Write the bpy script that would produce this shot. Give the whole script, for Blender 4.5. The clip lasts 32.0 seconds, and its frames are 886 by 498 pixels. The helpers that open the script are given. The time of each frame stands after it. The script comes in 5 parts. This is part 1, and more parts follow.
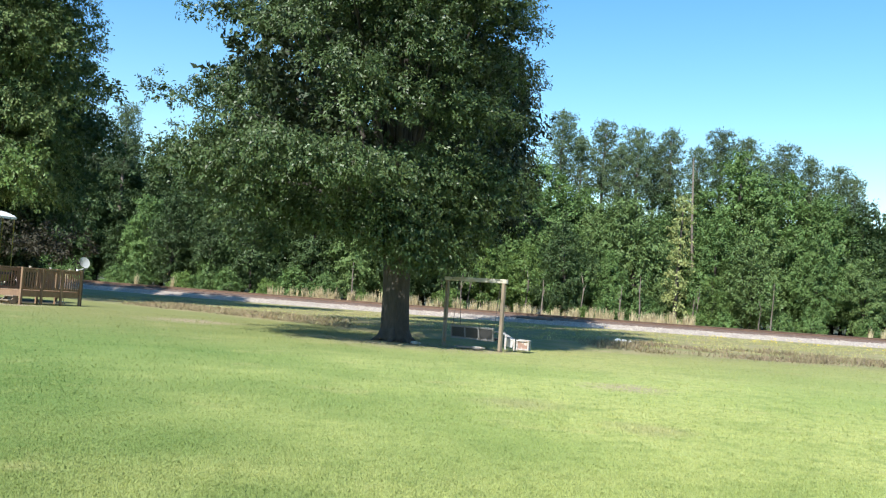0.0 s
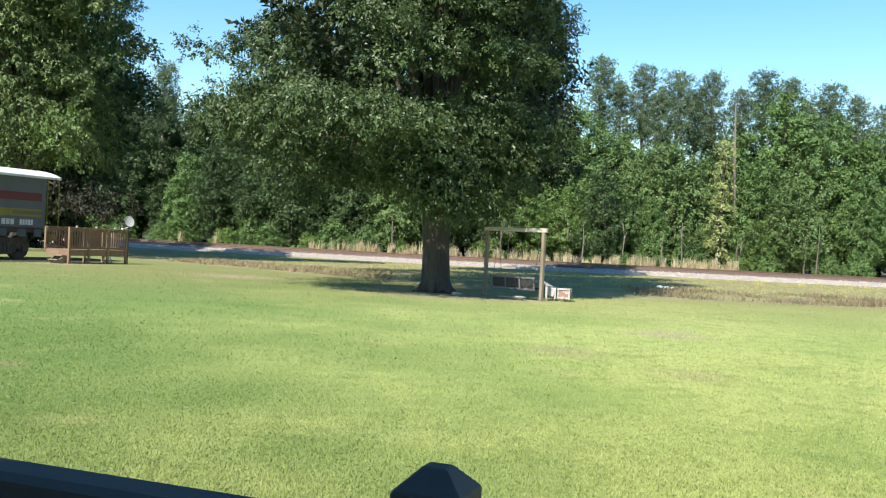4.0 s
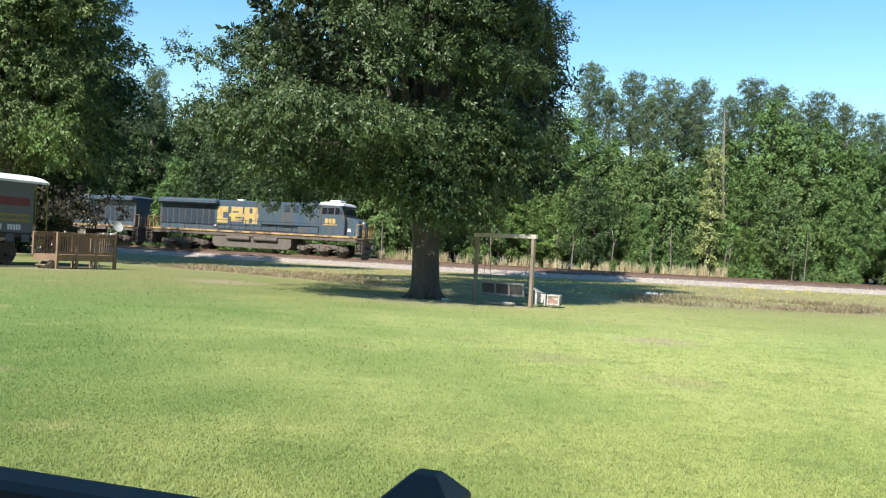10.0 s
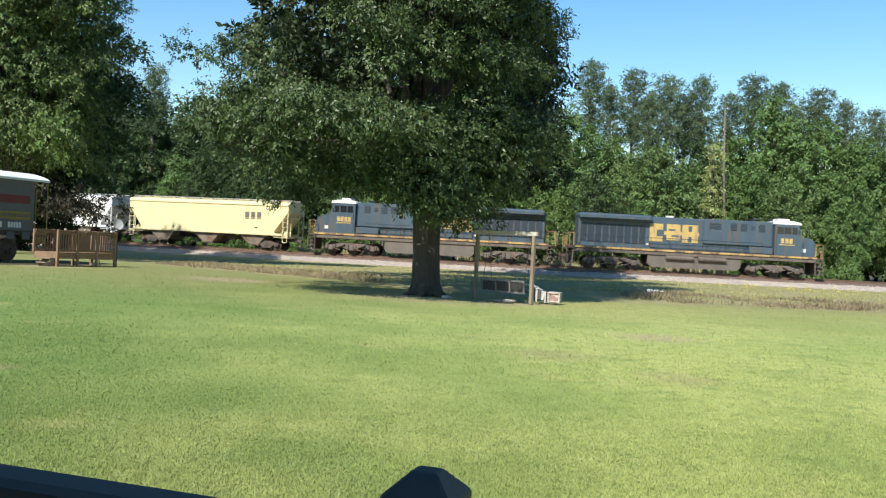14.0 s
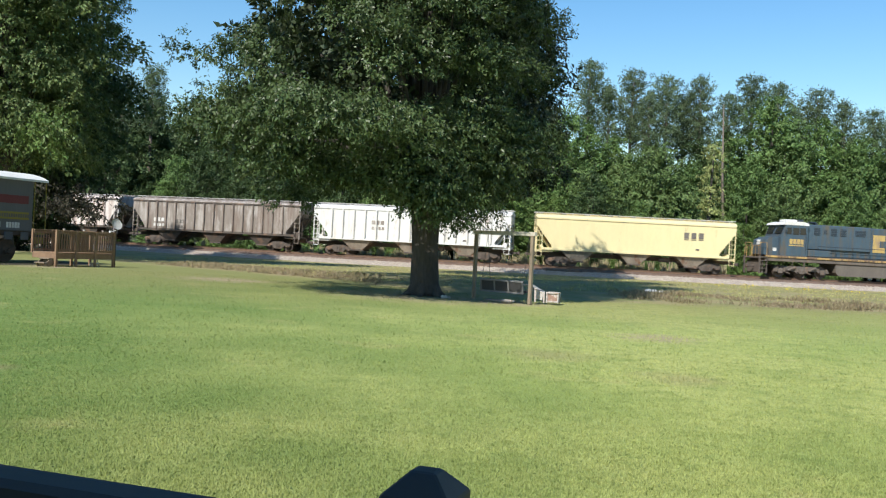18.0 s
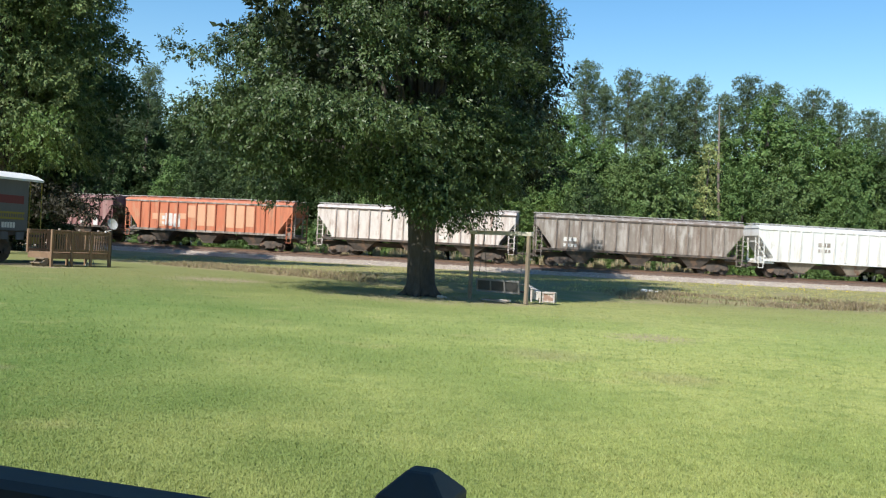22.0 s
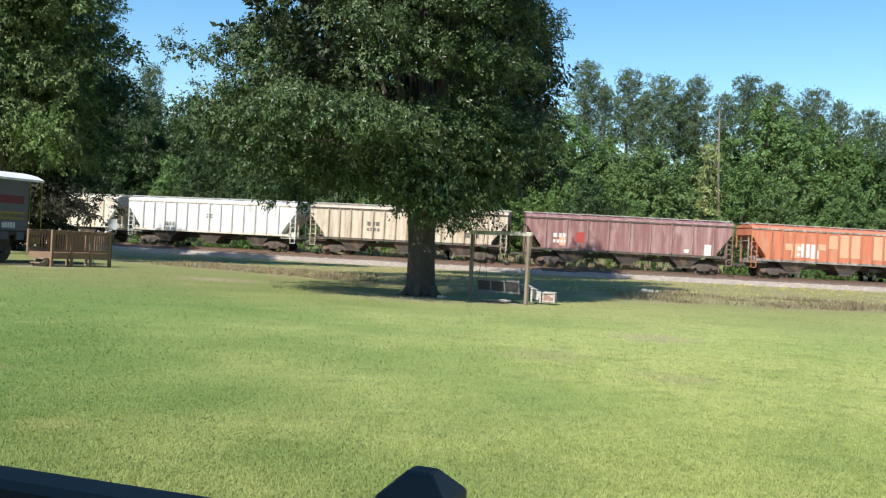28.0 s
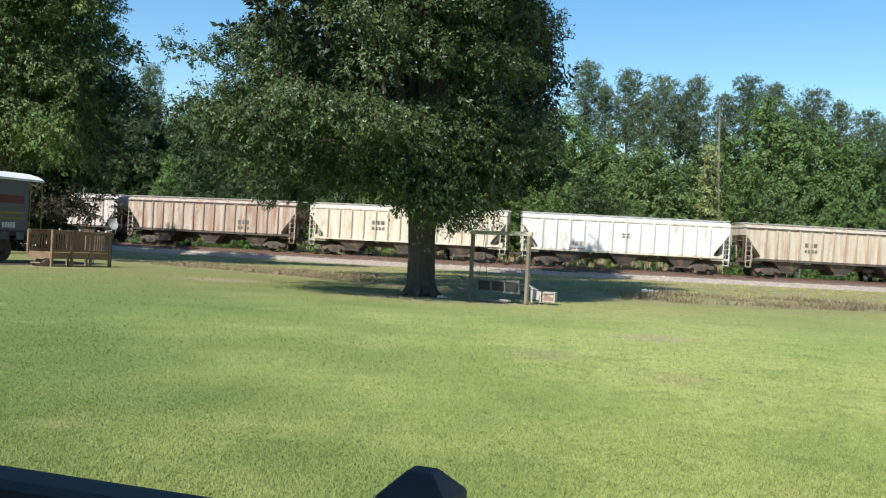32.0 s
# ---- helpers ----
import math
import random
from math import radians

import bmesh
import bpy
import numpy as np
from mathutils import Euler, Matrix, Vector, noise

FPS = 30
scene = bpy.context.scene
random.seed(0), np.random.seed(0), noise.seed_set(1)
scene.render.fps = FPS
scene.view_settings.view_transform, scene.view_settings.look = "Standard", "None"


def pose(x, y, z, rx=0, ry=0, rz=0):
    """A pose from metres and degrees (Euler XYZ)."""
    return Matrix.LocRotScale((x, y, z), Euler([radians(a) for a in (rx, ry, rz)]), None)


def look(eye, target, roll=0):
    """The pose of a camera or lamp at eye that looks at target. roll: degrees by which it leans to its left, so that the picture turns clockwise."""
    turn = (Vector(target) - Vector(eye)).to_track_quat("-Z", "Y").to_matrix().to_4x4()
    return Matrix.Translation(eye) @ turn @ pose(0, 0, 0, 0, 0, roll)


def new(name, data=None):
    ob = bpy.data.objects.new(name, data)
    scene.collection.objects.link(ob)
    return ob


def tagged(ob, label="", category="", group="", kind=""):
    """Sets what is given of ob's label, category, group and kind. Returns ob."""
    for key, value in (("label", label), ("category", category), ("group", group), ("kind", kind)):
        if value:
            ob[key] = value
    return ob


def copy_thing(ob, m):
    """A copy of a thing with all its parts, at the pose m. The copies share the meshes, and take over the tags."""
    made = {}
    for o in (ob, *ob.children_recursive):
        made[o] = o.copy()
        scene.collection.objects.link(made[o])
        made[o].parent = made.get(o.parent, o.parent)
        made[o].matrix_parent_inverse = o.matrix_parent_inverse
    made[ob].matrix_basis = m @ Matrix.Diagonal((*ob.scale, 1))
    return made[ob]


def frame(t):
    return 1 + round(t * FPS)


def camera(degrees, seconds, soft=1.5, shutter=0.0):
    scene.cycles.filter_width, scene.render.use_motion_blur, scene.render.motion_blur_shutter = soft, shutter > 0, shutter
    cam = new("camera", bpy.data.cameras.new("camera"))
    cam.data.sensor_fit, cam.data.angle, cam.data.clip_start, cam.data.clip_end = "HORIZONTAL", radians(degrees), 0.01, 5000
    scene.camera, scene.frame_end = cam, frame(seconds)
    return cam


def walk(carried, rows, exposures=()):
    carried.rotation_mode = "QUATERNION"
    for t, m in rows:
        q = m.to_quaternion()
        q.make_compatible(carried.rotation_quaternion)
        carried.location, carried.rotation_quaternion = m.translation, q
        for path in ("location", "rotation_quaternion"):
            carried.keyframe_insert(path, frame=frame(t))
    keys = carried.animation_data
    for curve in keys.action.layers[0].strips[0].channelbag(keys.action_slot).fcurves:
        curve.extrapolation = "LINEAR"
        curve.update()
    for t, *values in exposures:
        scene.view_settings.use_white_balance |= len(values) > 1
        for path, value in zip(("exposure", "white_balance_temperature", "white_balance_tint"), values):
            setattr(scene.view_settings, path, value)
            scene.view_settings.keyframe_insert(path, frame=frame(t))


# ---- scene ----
EYE = Vector((0.0, 0.0, 1.5))


def aim(turn, tilt, lean):
    a, b = radians(turn), radians(tilt)
    return look(EYE, EYE + Vector((math.sin(a) * math.cos(b), math.cos(a) * math.cos(b), math.sin(b))), lean)


cam = camera(52, 32.0, soft=1.2, shutter=0.3)
# Seconds, turn to the right, tilt upwards and lean, in degrees: a camera held on a porch, that stays where it is.
walk(cam, [(t, aim(a, b, c)) for t, a, b, c in [
    (0, 1.38, 2.87, 4.13), (0.5, 0.81, 2.53, 4.12), (1, -0.49, 2.28, 4.80), (1.5, -0.29, 1.85, 3.01),
    (2, -1.23, 1.10, 4.01), (2.5, -1.65, 1.11, 4.68), (3, -0.91, -0.17, 3.03), (3.5, -0.91, -0.44, 2.86),
    (5.5, -0.95, 0.04, 2.95), (6, -0.88, 0.06, 2.90), (6.5, -0.83, 0.04, 2.94), (7, -0.83, 0.08, 2.93),
    (7.5, -0.79, 0.07, 2.92), (8, -0.76, 0.02, 2.95), (8.5, -0.67, -0.02, 2.97), (9, -0.48, -0.00, 3.01),
    (9.5, -0.39, 0.02, 2.99), (10, -0.29, 0.04, 3.02), (10.5, -0.30, 0.08, 2.98), (11, -0.28, 0.08, 2.98),
    (11.5, -0.25, 0.03, 2.98), (12, -0.24, -0.01, 2.96), (12.5, -0.26, -0.02, 2.97), (13, -0.27, -0.08, 3.01),
    (13.5, -0.30, -0.13, 2.96), (14, -0.31, -0.13, 2.96), (14.5, -0.29, -0.13, 2.95), (16.5, -0.27, -0.12, 2.97),
    (17, -0.23, -0.12, 2.96), (17.5, -0.23, -0.12, 2.95), (18, -0.23, -0.12, 2.95), (18.5, -0.19, -0.12, 2.96),
    (19, -0.18, -0.12, 2.96), (19.5, -0.13, -0.11, 2.96), (20, -0.13, -0.11, 2.96), (20.5, -0.08, -0.11, 2.95),
    (21, -0.03, -0.11, 2.95), (21.5, 0.00, -0.11, 2.95), (22, 0.01, -0.11, 2.96), (25, 0.00, -0.11, 2.96),
    (28, -0.00, -0.11, 2.95), (32, -0.01, -0.11, 2.96),
]], exposures=[(0.0, 0.76, 6200, 8), (3.0, 0.80, 6430, 8), (6.0, 0.74, 6420, 9), (12.5, 0.71, 6420, 9), (14.0, 0.51, 6450, 9), (17.0, 0.35, 6400, 9), (20.5, 0.30, 6400, 9), (24.0, 0.43, 6350, 9), (28.0, 0.46, 6350, 9), (32.0, 0.35, 6380, 9)])

# ---- light ----
SUN_HEIGHT = radians(43)
SUN_WAY = Vector((0.5, 0.866, 0)).normalized() * math.cos(SUN_HEIGHT) + Vector((0, 0, -math.sin(SUN_HEIGHT)))
world = bpy.data.worlds.new("sky")
scene.world = world
world.use_nodes = True
sky = world.node_tree.nodes.new("ShaderNodeTexSky")
sky.sky_type, sky.sun_disc, sky.sun_elevation = "NISHITA", False, SUN_HEIGHT
sky.sun_rotation = math.atan2(-SUN_WAY.x, -SUN_WAY.y)
sky.air_density, sky.dust_density, sky.ozone_density = 1.2, 0.0, 2.0
clear = world.node_tree.nodes.new("ShaderNodeHueSaturation")
clear.inputs["Saturation"].default_value = 1.32
world.node_tree.links.new(sky.outputs[0], clear.inputs["Color"])
world.node_tree.links.new(clear.outputs[0], world.node_tree.nodes["Background"].inputs[0])
world.node_tree.nodes["Background"].inputs[1].default_value = 0.122
sun = new("sun", bpy.data.lights.new("sun", "SUN"))
sun.data.energy, sun.data.angle, sun.data.color = 5.0, radians(0.6), (1.0, 0.95, 0.87)
sun.matrix_basis = Matrix.Translation((-20, -60, 40)) @ SUN_WAY.to_track_quat("-Z", "Y").to_matrix().to_4x4()


# ---- materials ----
def material(name, colour, second=None, rough=0.7, metal=0.0, size=1.0, fine=0.05, stretch=(1, 1, 1), bump=0.3, depth=0.01,
             spread=0.0, lean=0.5, through_leaf=0.0, worn=None, worn_share=0.3, worn_size=0.6, runs=None, runs_share=0.3):
    """Two colours mixed by a broad and a fine grain, a third in worn patches, with relief from the fine grain. spread: how much single
    leaves or pieces differ. through_leaf: the share of light that passes."""
    m = bpy.data.materials.new(name)
    m.use_nodes = True
    nodes, links = m.node_tree.nodes, m.node_tree.links
    shader = nodes["Principled BSDF"]
    where = nodes.new("ShaderNodeTexCoord")
    place = nodes.new("ShaderNodeMapping")
    place.inputs["Scale"].default_value = stretch
    links.new(where.outputs["Object"], place.inputs["Vector"])

    def grain(scale, detail=4.0):
        n = nodes.new("ShaderNodeTexNoise")
        n.inputs["Scale"].default_value, n.inputs["Detail"].default_value, n.inputs["Roughness"].default_value = scale, detail, 0.6
        links.new(place.outputs[0], n.inputs["Vector"])
        return n.outputs["Fac"]

    def ramp(value, low, high):
        r = nodes.new("ShaderNodeMapRange")
        r.inputs["From Min"].default_value, r.inputs["From Max"].default_value = low, high
        links.new(value, r.inputs["Value"])
        return r.outputs["Result"]

    def mix(a, b, by):
        x = nodes.new("ShaderNodeMix")
        x.data_type = "RGBA"
        links.new(by, x.inputs["Factor"])
        for value, socket in ((a, x.inputs["A"]), (b, x.inputs["B"])):
            if isinstance(value, tuple):
                socket.default_value = (*value, 1)
            else:
                links.new(value, socket)
        return x.outputs["Result"]

    second = second or tuple(c * 0.75 for c in colour)
    broad, small = grain(1 / size, 5), grain(1 / fine, 3)
    both = nodes.new("ShaderNodeMath")
    both.operation = "MULTIPLY_ADD"
    links.new(small, both.inputs[0])
    both.inputs[1].default_value = 0.6
    links.new(broad, both.inputs[2])
    out = mix(colour, second, ramp(both.outputs[0], lean + 0.05, lean + 0.55))
    if worn:
        out = mix(out, worn, ramp(grain(1 / worn_size, 7), 0.78 - worn_share, 0.9 - worn_share))
    if runs:
        # rust and dirt washed down in upright runs
        thin, n = nodes.new("ShaderNodeMapping"), nodes.new("ShaderNodeTexNoise")
        thin.inputs["Scale"].default_value = (2.6, 2.6, 0.16)
        links.new(where.outputs["Object"], thin.inputs["Vector"])
        links.new(thin.outputs[0], n.inputs["Vector"])
        n.inputs["Scale"].default_value, n.inputs["Detail"].default_value, n.inputs["Roughness"].default_value = 1.0, 6.0, 0.68
        out = mix(out, runs, ramp(n.outputs["Fac"], 0.72 - runs_share, 0.92 - runs_share))
    if spread:
        info, islands = nodes.new("ShaderNodeObjectInfo"), nodes.new("ShaderNodeNewGeometry")
        total = nodes.new("ShaderNodeMath")
        total.operation = "ADD"
        links.new(info.outputs["Random"], total.inputs[0])
        links.new(islands.outputs["Random Per Island"], total.inputs[1])
        hsv = nodes.new("ShaderNodeHueSaturation")
        links.new(out, hsv.inputs["Color"])
        value = nodes.new("ShaderNodeMapRange")
        value.inputs["From Max"].default_value = 2.0
        value.inputs["To Min"].default_value, value.inputs["To Max"].default_value = 1 - spread, 1 + spread
        links.new(total.outputs[0], value.inputs["Value"])
        links.new(value.outputs[0], hsv.inputs["Value"])
        hue = nodes.new("ShaderNodeMapRange")
        hue.inputs["To Min"].default_value, hue.inputs["To Max"].default_value = 0.5 - spread * 0.035, 0.5 + spread * 0.035
        links.new(islands.outputs["Random Per Island"], hue.inputs["Value"])
        links.new(hue.outputs[0], hsv.inputs["Hue"])
        out = hsv.outputs[0]
    links.new(out, shader.inputs["Base Color"])
    if through_leaf:
        shader.inputs["Specular IOR Level"].default_value = 0.28
    shader.inputs["Roughness"].default_value, shader.inputs["Metallic"].default_value = rough, metal
    if bump:
        relief = nodes.new("ShaderNodeBump")
        relief.inputs["Strength"].default_value, relief.inputs["Distance"].default_value = bump, depth
        links.new(small, relief.inputs["Height"])
        links.new(relief.outputs[0], shader.inputs["Normal"])
    if through_leaf:
        pale = nodes.new("ShaderNodeBsdfTranslucent")
        links.new(out, pale.inputs["Color"])
        blend = nodes.new("ShaderNodeMixShader")
        blend.inputs[0].default_value = through_leaf
        links.new(shader.outputs[0], blend.inputs[1])
        links.new(pale.outputs[0], blend.inputs[2])
        links.new(blend.outputs[0], nodes["Material Output"].inputs["Surface"])
    return m


oak_leaf = material("oak_leaf", (0.080, 0.113, 0.038), (0.036, 0.056, 0.019), 0.42, size=2.0, fine=0.5, bump=0, spread=0.5, through_leaf=0.06)
# oak leaf with shade in its colour, for hollows and hidden trees
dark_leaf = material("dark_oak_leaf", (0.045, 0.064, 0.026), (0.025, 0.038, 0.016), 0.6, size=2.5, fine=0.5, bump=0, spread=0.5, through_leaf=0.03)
# brown twig leaves, darkened for the shade under the side oak
brown_leaf = material("brown_twig_leaf", (0.050, 0.044, 0.026), (0.026, 0.024, 0.016), 0.7, size=1.0, fine=0.3, bump=0, spread=0.5, through_leaf=0.05)
wood_leaf = material("woodland_leaf", (0.175, 0.272, 0.082), (0.085, 0.146, 0.045), 0.55, size=5, fine=1.0, bump=0, spread=0.28, through_leaf=0.22)
olive_leaf = material("olive_leaf", (0.185, 0.265, 0.088), (0.10, 0.16, 0.052), 0.55, size=4, fine=1.0, bump=0, spread=0.28, through_leaf=0.22)
side_leaf = material("shaggy_leaf", (0.205, 0.265, 0.087), (0.104, 0.152, 0.052), 0.55, size=3, fine=0.8, bump=0, spread=0.5, through_leaf=0.14)
# green taken darker, for the shade between and beneath the crowns
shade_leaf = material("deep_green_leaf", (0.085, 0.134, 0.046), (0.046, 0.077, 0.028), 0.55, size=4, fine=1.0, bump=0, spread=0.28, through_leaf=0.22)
bright_leaf = material("fresh_leaf", (0.20, 0.29, 0.078), (0.115, 0.185, 0.05), 0.5, size=3, fine=0.8, bump=0, spread=0.4, through_leaf=0.3)
pine_leaf = material("pine_needles", (0.14, 0.19, 0.095), (0.08, 0.118, 0.058), 0.6, size=4, fine=1.0, bump=0, spread=0.3, through_leaf=0.15)
vine_leaf = material("vine_leaf", (0.40, 0.42, 0.17), (0.20, 0.24, 0.075), 0.5, size=2, fine=0.6, bump=0, spread=0.4, through_leaf=0.2)
bark = material("bark", (0.080, 0.068, 0.054), (0.036, 0.031, 0.026), 0.95, size=0.5, fine=0.06, stretch=(1, 1, 0.25), bump=1.0, depth=0.03)
pale_bark = material("pine_bark", (0.22, 0.18, 0.15), (0.12, 0.095, 0.075), 0.95, size=0.8, fine=0.1, stretch=(1, 1, 0.3), bump=0.8, depth=0.03)
weed_brown = material("dry_weed", (0.36, 0.275, 0.185), (0.25, 0.215, 0.11), 0.85, size=1.2, fine=0.3, bump=0, spread=0.4, through_leaf=0.2)
weed_green = material("ditch_weed", (0.33, 0.34, 0.12), (0.40, 0.34, 0.16), 0.8, size=1.5, fine=0.3, bump=0, spread=0.4, through_leaf=0.2)
straw = material("dead_straw", (0.62, 0.53, 0.34), (0.44, 0.36, 0.21), 0.85, size=1.0, fine=0.2, bump=0, spread=0.3, through_leaf=0.2)
petal = material("yellow_petal", (0.75, 0.6, 0.05), (0.6, 0.45, 0.03), 0.6, bump=0)
stone = material("ballast_stone", (0.54, 0.47, 0.39), (0.36, 0.30, 0.25), 0.9, size=0.9, fine=0.05, bump=0.8, depth=0.02, spread=0.35)
ballast_bed = material("ballast_bed", (0.45, 0.39, 0.33), (0.28, 0.235, 0.20), 0.95, size=0.4, fine=0.045, bump=1.0, depth=0.05)
rust_bed = material("rust_stained_stone", (0.20, 0.13, 0.095), (0.11, 0.075, 0.057), 0.95, size=0.6, fine=0.05, bump=1.0, depth=0.04)
rail_steel = material("rusty_rail", (0.19, 0.115, 0.075), (0.12, 0.075, 0.052), 0.75, 0.1, size=0.6, fine=0.03)
tie_wood = material("railway_tie", (0.17, 0.12, 0.088), (0.10, 0.072, 0.055), 0.9, size=0.8, fine=0.04, stretch=(4, 0.6, 4))


# ---- helpers of this scene ----
def part(name, bm, mat, parent=None, label=""):
    """Links a bmesh as one mesh object under a thing or a part."""
    data = bpy.data.meshes.new(name)
    bm.to_mesh(data)
    bm.free()
    data.materials.append(mat)
    ob = new(name, data)
    ob.parent = parent
    return tagged(ob, label)


def again(ob, m, parent=None):
    """One more object on the same mesh, at the pose m."""
    o = new(ob.name.split(".")[0], ob.data)
    o.parent, o.matrix_basis = parent or ob.parent, m
    return o


def box(bm, x, y, z, sx, sy, sz, turn=None, bevel=0.0):
    """A box about its centre, turned by a pose, with its edges bevelled."""
    m = Matrix.Translation((x, y, z)) @ (turn or Matrix()) @ Matrix.Diagonal((sx, sy, sz, 1))
    verts = bmesh.ops.create_cube(bm, size=1.0, matrix=m)["verts"]
    if bevel:
        edges = list({e for v in verts for e in v.link_edges})
        bmesh.ops.bevel(bm, geom=edges, offset=bevel, segments=1, affect="EDGES", profile=0.5)
    return bm


def boxed(*args, **more):
    return box(bmesh.new(), *args, **more)


def drum(bm, a, b, ra, rb=None, sides=12, caps=True):
    """A round bar from a to b."""
    a, b = Vector(a), Vector(b)
    m = Matrix.Translation((a + b) / 2) @ (b - a).to_track_quat("Z", "Y").to_matrix().to_4x4()
    bmesh.ops.create_cone(bm, cap_ends=caps, segments=sides, radius1=ra, radius2=ra if rb is None else rb, depth=(b - a).length, matrix=m)
    return bm


def slab(bm, outline, y0, y1):
    """A polygon in x and z, drawn out from y0 to y1."""
    front = [bm.verts.new((x, y0, z)) for x, z in outline]
    back = [bm.verts.new((x, y1, z)) for x, z in outline]
    bm.faces.new(front)
    bm.faces.new(back[::-1])
    n = len(front)
    for i in range(n):
        bm.faces.new((front[(i + 1) % n], front[i], back[i], back[(i + 1) % n]))
    bmesh.ops.recalc_face_normals(bm, faces=bm.faces)
    return bm


def empty(name, m, label, category, group=""):
    ob = new(name)
    ob.empty_display_size = 0.3
    ob.matrix_basis = m
    return tagged(ob, label, category, group)


def quads(name, verts, mat):
    """One mesh of loose four-cornered faces out of an array of corners."""
    n = len(verts) // 4
    data = bpy.data.meshes.new(name)
    data.vertices.add(4 * n)
    data.vertices.foreach_set("co", np.asarray(verts, np.float32).ravel())
    data.loops.add(4 * n)
    data.loops.foreach_set("vertex_index", np.arange(4 * n, dtype=np.int32))
    data.polygons.add(n)
    data.polygons.foreach_set("loop_start", np.arange(0, 4 * n, 4, dtype=np.int32))
    data.update(calc_edges=True)
    data.materials.append(mat)
    return data


def unit(v):
    return v / np.maximum(np.linalg.norm(v, axis=-1, keepdims=True), 1e-9)


def leaves(name, at, way, length, width, mat, rng, facing=None):
    """Folded, pointed leaves that grow from the places at along way."""
    n = len(at)
    side = unit(np.cross(way, rng.normal(size=(n, 3)) if facing is None else facing))
    up = np.cross(side, way)
    length, width = np.reshape(length, (-1, 1)), np.reshape(width, (-1, 1))
    mid = at + way * length * 0.45 + up * width * 0.25
    corners = np.stack([at, mid + side * width * 0.5, at + way * length - up * width * 0.2, mid - side * width * 0.5], 1)
    return quads(name, corners.reshape(-1, 3), mat)


def sphere_points(n, rng):
    return unit(rng.normal(size=(n, 3)))


def limb(bm, points, radii, sides=7):
    """A bent, tapering branch through the points."""
    rings = []
    for i, (p, r) in enumerate(zip(points, radii)):
        way = (Vector(points[min(i + 1, len(points) - 1)]) - Vector(points[max(i - 1, 0)])).normalized()
        q = way.to_track_quat("Z", "Y").to_matrix()
        ring = []
        for k in range(sides):
            a = 2 * math.pi * k / sides
            bulge = 1 + 0.16 * noise.noise(Vector((math.cos(a) * 1.7, math.sin(a) * 1.7, p[2] * 0.8)))
            ring.append(bm.verts.new(Vector(p) + q @ Vector((math.cos(a) * r * bulge, math.sin(a) * r * bulge, 0))))
        rings.append(ring)
    for a, b in zip(rings, rings[1:]):
        for k in range(sides):
            bm.faces.new((a[k], a[(k + 1) % sides], b[(k + 1) % sides], b[k]))
    bm.faces.new(rings[-1])
    for f in bm.faces:
        f.smooth = True
    return bm


# ---- the line of the track ----
RAIL_TOP = 0.42
STEP = 0.1
S_LINE = np.arange(-420, 420 + STEP / 2, STEP)
HEADING = -0.1478 + 0.00734 * np.clip(S_LINE, -52, 48)
LINE_X, LINE_Y = np.cumsum(np.cos(HEADING)) * STEP, np.cumsum(np.sin(HEADING)) * STEP
ZERO = int(round(420 / STEP))
LINE_X, LINE_Y = LINE_X - LINE_X[ZERO], LINE_Y - LINE_Y[ZERO] + 78.75


def on_line(s, off=0.0):
    """The place s metres along the track, off metres to its far side, and the heading there."""
    h = float(np.interp(s, S_LINE, HEADING))
    return float(np.interp(s, S_LINE, LINE_X)) - math.sin(h) * off, float(np.interp(s, S_LINE, LINE_Y)) + math.cos(h) * off, h


def off_line(x, y):
    """How far places lie from the track: negative on the near side."""
    x, y = np.asarray(x, float), np.asarray(y, float)
    best, side = np.full(x.shape, 1e9), np.zeros(x.shape)
    for i in range(0, len(S_LINE), 40):
        dx, dy = x - LINE_X[i], y - LINE_Y[i]
        far = np.hypot(dx, dy)
        hit = far < best
        best = np.where(hit, far, best)
        side = np.where(hit, -math.sin(HEADING[i]) * dx + math.cos(HEADING[i]) * dy, side)
    return side


def smooth(v, a, b):
    k = np.clip((v - a) / (b - a), 0, 1)
    return k * k * (3 - 2 * k)


def ground_height(x, y):
    x, y = np.asarray(x, float), np.asarray(y, float)
    d = off_line(x, y)
    ditch = -0.32 * smooth(d, -38, -8) + 0.25 * smooth(d, 3.5, 12)
    swell = 0.05 * np.sin(x * 0.21 + 1.0) * np.sin(y * 0.17) * smooth(y, 8, 20)
    return ditch + swell * (1 - smooth(d, -12, -6)) - 0.12 * (1 - smooth(y, 3, 18))


